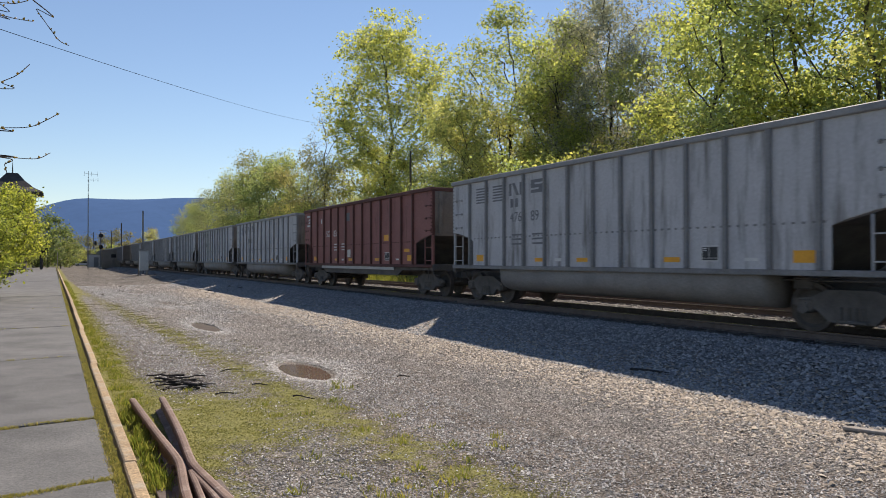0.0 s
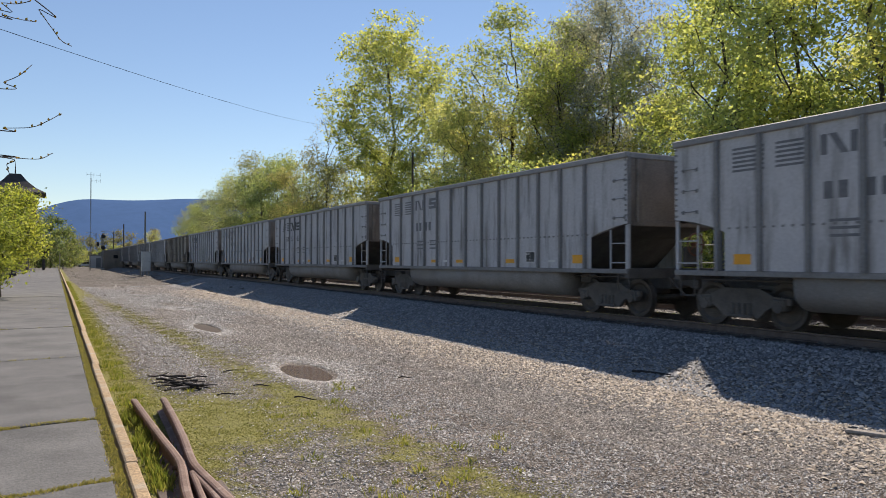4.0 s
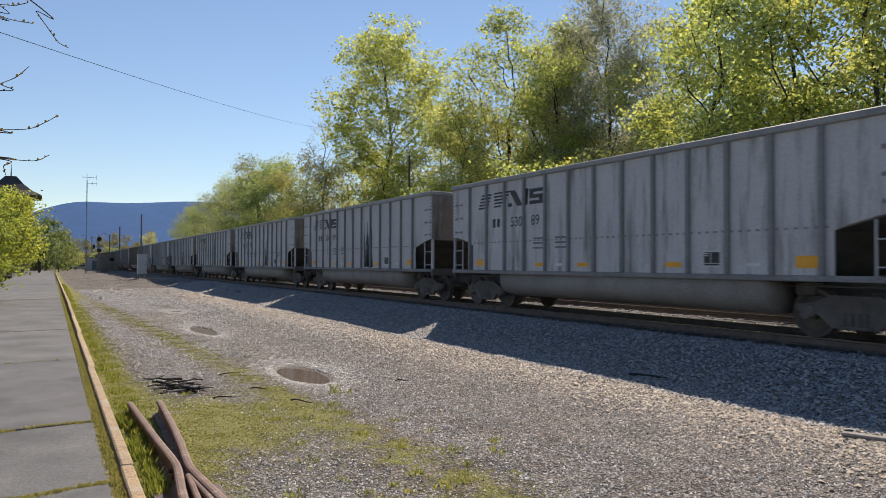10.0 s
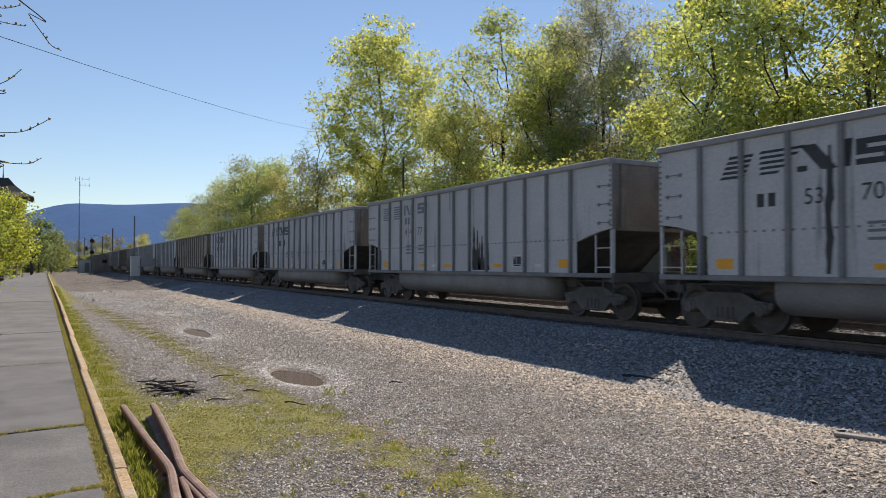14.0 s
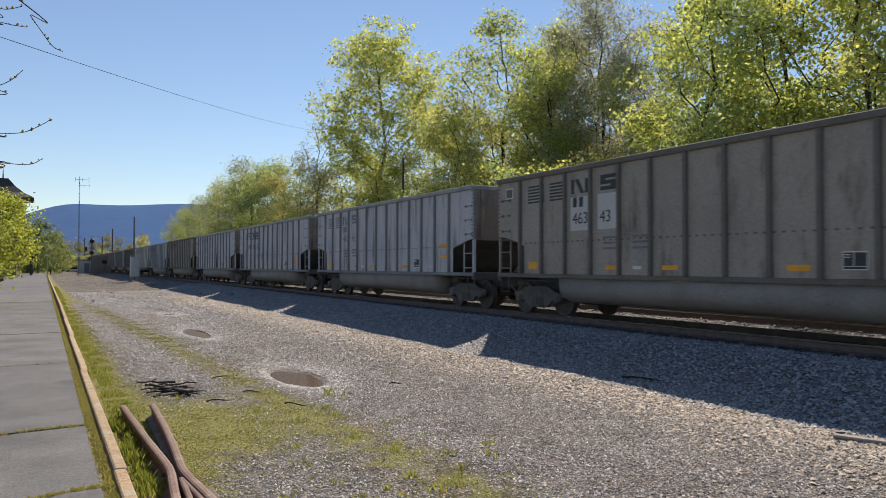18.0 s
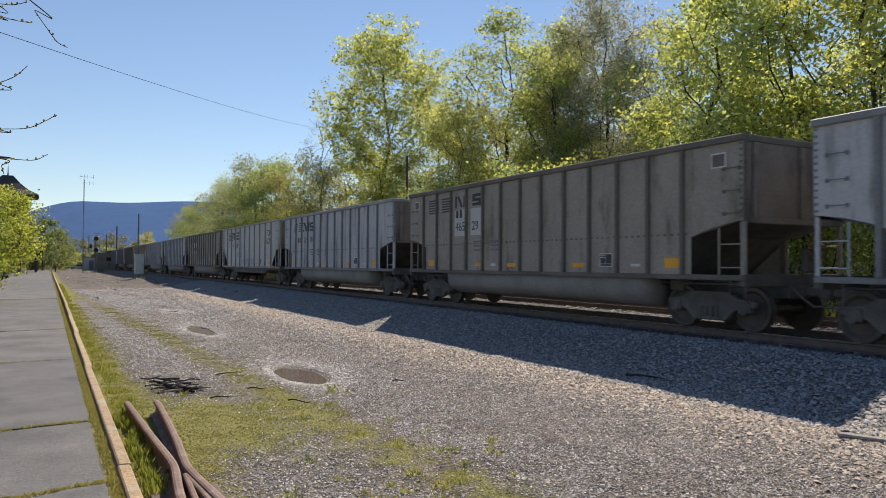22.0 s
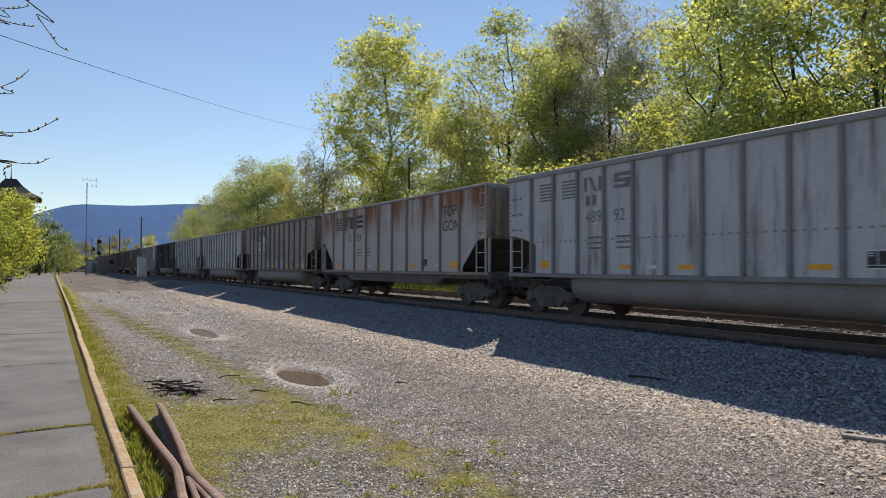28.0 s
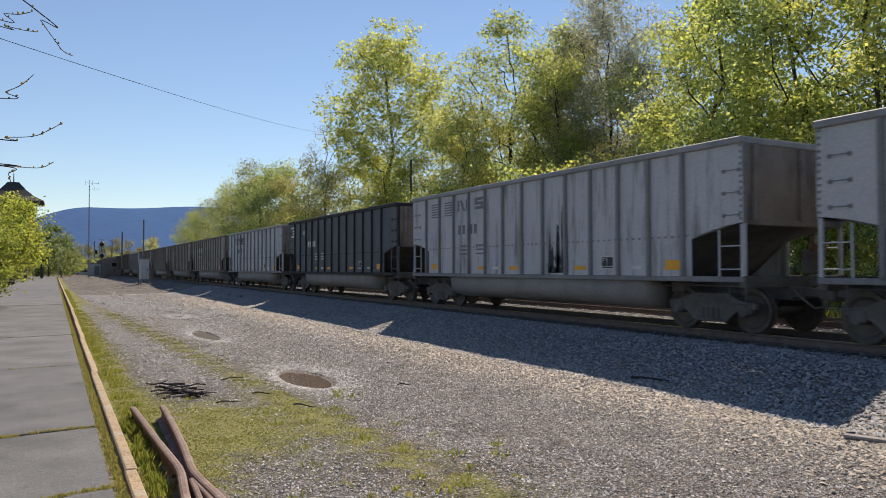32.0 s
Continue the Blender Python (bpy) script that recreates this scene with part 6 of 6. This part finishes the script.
def station():
    s = thing("station_building", (-7.2, 134.0, 0.0), "old dark station with turret roof and platform canopy", "building")
    part("wall", Geo().box((0, 3.0, 3.0), (6.4, 14.0, 6.0), ch=0.03), BRICKWALL, s)
    part("turret", Geo().box((1.6, -2.2, 8.35), (5.6, 5.6, 7.1), ch=0.05), BRICKWALL, s)
    roof, k = Geo(), 0
    for half, z in ((4.3, 11.7), (4.25, 11.95), (2.9, 12.7), (1.7, 13.8), (0.75, 15.0)):
        roof.v += [(1.5 + half * a, -2.2 + half * b, z) for a, b in ((-1, -1), (1, -1), (1, 1), (-1, 1))]
    for k in range(0, 16, 4):
        roof.f += [(k + j, k + (j + 1) % 4, k + (j + 1) % 4 + 4, k + j + 4) for j in range(4)]
    roof.f += [(3, 2, 1, 0), (16, 17, 18, 19)]
    part("turret_roof", roof, ROOF, s, "steep dark turret roof")
    part("finial", Geo().tube([(1.5, -2.2, 14.9), (1.5, -2.2, 17.0)], [0.12, 0.02], 6), ROOF, s)
    part("canopy_roof", Geo().prism([(-3.4, 6.2), (0.0, 8.6), (3.4, 6.2), (6.7, 3.75), (6.7, 3.55), (-4.6, 3.55)], 1, -5.2, 10.2), ROOF, s, "dark sloping canopy roof")
    for y in (-4.8, -1.6, 1.6, 4.8, 8.0):
        col = part("column", Geo().box((5.5, y, 1.75), (0.28, 0.28, 3.5), ch=0.03), DARKWOOD, s)
        part("brace", Geo().tube([(5.5, y, 2.5), (6.4, y, 3.5)], 0.08, 5), DARKWOOD, col)
    part("bay_panel", Geo().box((3.25, -2.2, 1.9), (0.08, 1.6, 2.2)), CREAM, s)
    for y in (-0.2, 3.0, 6.2):
        w = part("window", Geo().box((3.22, y, 1.9), (0.06, 1.1, 1.6)), DARKGLASS, s)
        part("window_frame", Geo().box((3.24, y, 1.05), (0.12, 1.3, 0.12)), CREAM, w)
    part("front_window", Geo().box((1.2, -4.03, 2.0), (1.1, 0.06, 1.6)), DARKGLASS, s)


def bench_rail():
    for y in (70.0, 76.0, 82.0):
        f = thing("platform_fence", (-3.55, y, 0), "low dark timber rail along the back of the platform", "fence", "rails on the platform")
        for d in (-2.8, 0.0, 2.8):
            part("post", Geo().box((0, d, 0.5), (0.16, 0.16, 1.0), ch=0.02), DARKWOOD, f)
        for z in (0.4, 0.85):
            part("rail", Geo().box((0, 0, z), (0.06, 5.9, 0.14), ch=0.01), DARKWOOD, f)


CARPAINT = [mat("car_paint_dark", (0.02, 0.022, 0.028), (0.03, 0.032, 0.038), 2.0, 0.3, 0.2, grain=10, grain_amount=0.1, relief=0.0),
            mat("car_paint_white", (0.6, 0.6, 0.6), (0.66, 0.66, 0.66), 2.0, 0.3, grain=10, grain_amount=0.1, relief=0.0),
            mat("car_paint_grey", (0.12, 0.125, 0.13), (0.16, 0.165, 0.17), 2.0, 0.3, 0.3, grain=10, grain_amount=0.1, relief=0.0)]


def parked_car(x, y, turn, paint, label):
    x, y = x * YARD_UNIT, y * YARD_UNIT
    c = thing("parked_car", pose(x, y, float(ground_z(x, y)), 0, 0, turn), label, "car", "cars parked beyond the yard")
    body = [(-2.2, 0.35), (2.15, 0.35), (2.2, 0.7), (2.1, 0.88), (1.1, 0.95), (-1.9, 0.95), (-2.2, 0.85)]
    part("body", Geo().prism(body, 0, -0.88, 0.88), paint, c)
    cabin = [(-1.75, 0.95), (1.0, 0.95), (0.35, 1.45), (-1.3, 1.47)]
    part("glazing", Geo().prism(cabin, 0, -0.76, 0.76), DARKGLASS, c, "dark glazing")
    part("roof", Geo().box((0, -0.48, 1.48), (1.4, 1.6, 0.05), ch=0.02), paint, c)
    for sx in (-0.82, 0.82):
        for wy in (-1.35, 1.35):
            w = part("wheel", Geo().lathe([(0.20, -0.11), (0.33, -0.10), (0.34, 0.0), (0.33, 0.10), (0.20, 0.11)], 16, 0), BLACKMETAL, c, "black tyre", at=(sx, wy, 0.34))
            part("rim", Geo().lathe([(0.02, -0.12), (0.19, -0.118), (0.19, 0.118), (0.02, 0.12)], 12, 0), SILVER, w)
        part("headlight", Geo().box((sx * 0.75, 2.16, 0.75), (0.35, 0.06, 0.14), ch=0.02), CREAM, c)


station()
bench_rail()
parked_car(2.6, 188, 86, CARPAINT[0], "dark car parked beyond the end of the yard")
parked_car(6.0, 190, 94, CARPAINT[1], "white car parked beyond the end of the yard")
parked_car(4.2, 200, 90, CARPAINT[2], "grey car parked beyond the end of the yard")
parked_car(0.4, 197, 80, CARPAINT[1], "white car parked beside the platform end")


# ---- trees at the platform ----
def bush_tree():
    t = tree(41, 4.9, 0.30, 2.3, LEAF_BUSH, 360, 46, 0.056, 0.17, 12, thick=0.005, label="small tree with bright yellow-green spring leaves", name="shrub")
    t.matrix_basis = pose(-2.1, 36.5, -0.05, 0, 0, 40)
    t.scale = (1.08, 1.08, 1.06)
    t2 = copy_thing(t, pose(-2.75, 33.0, -0.05, 0, 0, 170))
    t2.scale = (0.9, 0.9, 0.85)


def budding_tree():
    """The bare tree beside the platform whose low twigs reach before the sky."""
    tr = thing("tree", (-3.4, 4.2, -0.05), "bare budding tree leaning over the platform", "tree")
    part("trunk", Geo().tube([(0, 0, -0.2), (0.1, 0.05, 1.5), (0.05, 0.2, 3.2), (0.2, 0.3, 5.0)], [0.14, 0.12, 0.10, 0.06], 9), BARK, tr)
    rng = np.random.default_rng(3)
    bud = Geo().lathe([(0.002, 0.0), (0.007, 0.006), (0.008, 0.014), (0.002, 0.024)], 6, 2).mesh("bud", BUDS)
    # each twig: where it leaves the tree and the way-points out to its tip
    runs = [((0.2, 0.3, 4.4), (1.6, 0.1, 3.3), (3.06, 0.06, 2.90), (3.15, 0.13, 2.94), (3.21, 0.21, 2.97), (3.27, 0.29, 3.02)),
            ((0.2, 0.3, 4.9), (1.8, -0.2, 3.9), (3.276, -0.05, 2.94), (3.314, 0.04, 2.905), (3.372, 0.12, 2.843), (3.42, 0.21, 2.805), (3.468, 0.30, 2.807)),
            ((0.1, 0.25, 4.0), (1.6, 0.1, 3.2), (3.06, 0.06, 2.867), (3.15, 0.13, 2.878), (3.22, 0.20, 2.888), (3.29, 0.28, 2.909)),
            ((0.05, 0.2, 3.4), (1.6, 0.05, 2.5), (3.09, 0.05, 2.482), (3.16, 0.12, 2.534), (3.226, 0.20, 2.594), (3.28, 0.29, 2.677)),
            ((0.05, 0.2, 3.0), (1.6, 0.0, 2.35), (3.09, 0.05, 2.277), (3.16, 0.12, 2.298), (3.285, 0.17, 2.322), (3.362, 0.24, 2.376), (3.415, 0.33, 2.43)),
            ((0.05, 0.15, 2.7), (1.6, 0.0, 2.2), (3.09, 0.05, 2.154), (3.16, 0.12, 2.154), (3.234, 0.20, 2.159), (3.323, 0.26, 2.17), (3.381, 0.345, 2.215)),
            ((2.6, 0.02, 2.17), (3.174, 0.0, 2.135), (3.178, 0.11, 2.111), (3.183, 0.225, 2.082))]
    for run in runs:
        pts = curve_pts(run, 7)
        n = len(pts)
        tw = part("twig", Geo().tube([tuple(p) for p in pts], [0.011 * max(0.0, 1 - 2.4 * i / n) ** 1.5 + 0.0021 for i in range(n)], 6), TWIG, tr)
        for i in range(12, n):
            if rng.random() < 0.4:
                p = pts[i]
                part("bud", bud, BUDS, tw, at=Matrix.Translation(p) @ pose(0, 0, 0, rng.uniform(-70, 70), rng.uniform(-70, 70), 0) @ Matrix.Scale(rng.uniform(0.4, 0.8), 4))


BUDS = leaf_mat("yellow_buds", (0.20, 0.15, 0.04), (0.34, 0.27, 0.05), (0.45, 0.38, 0.08), 0.4)
bush_tree()
budding_tree()


motions()
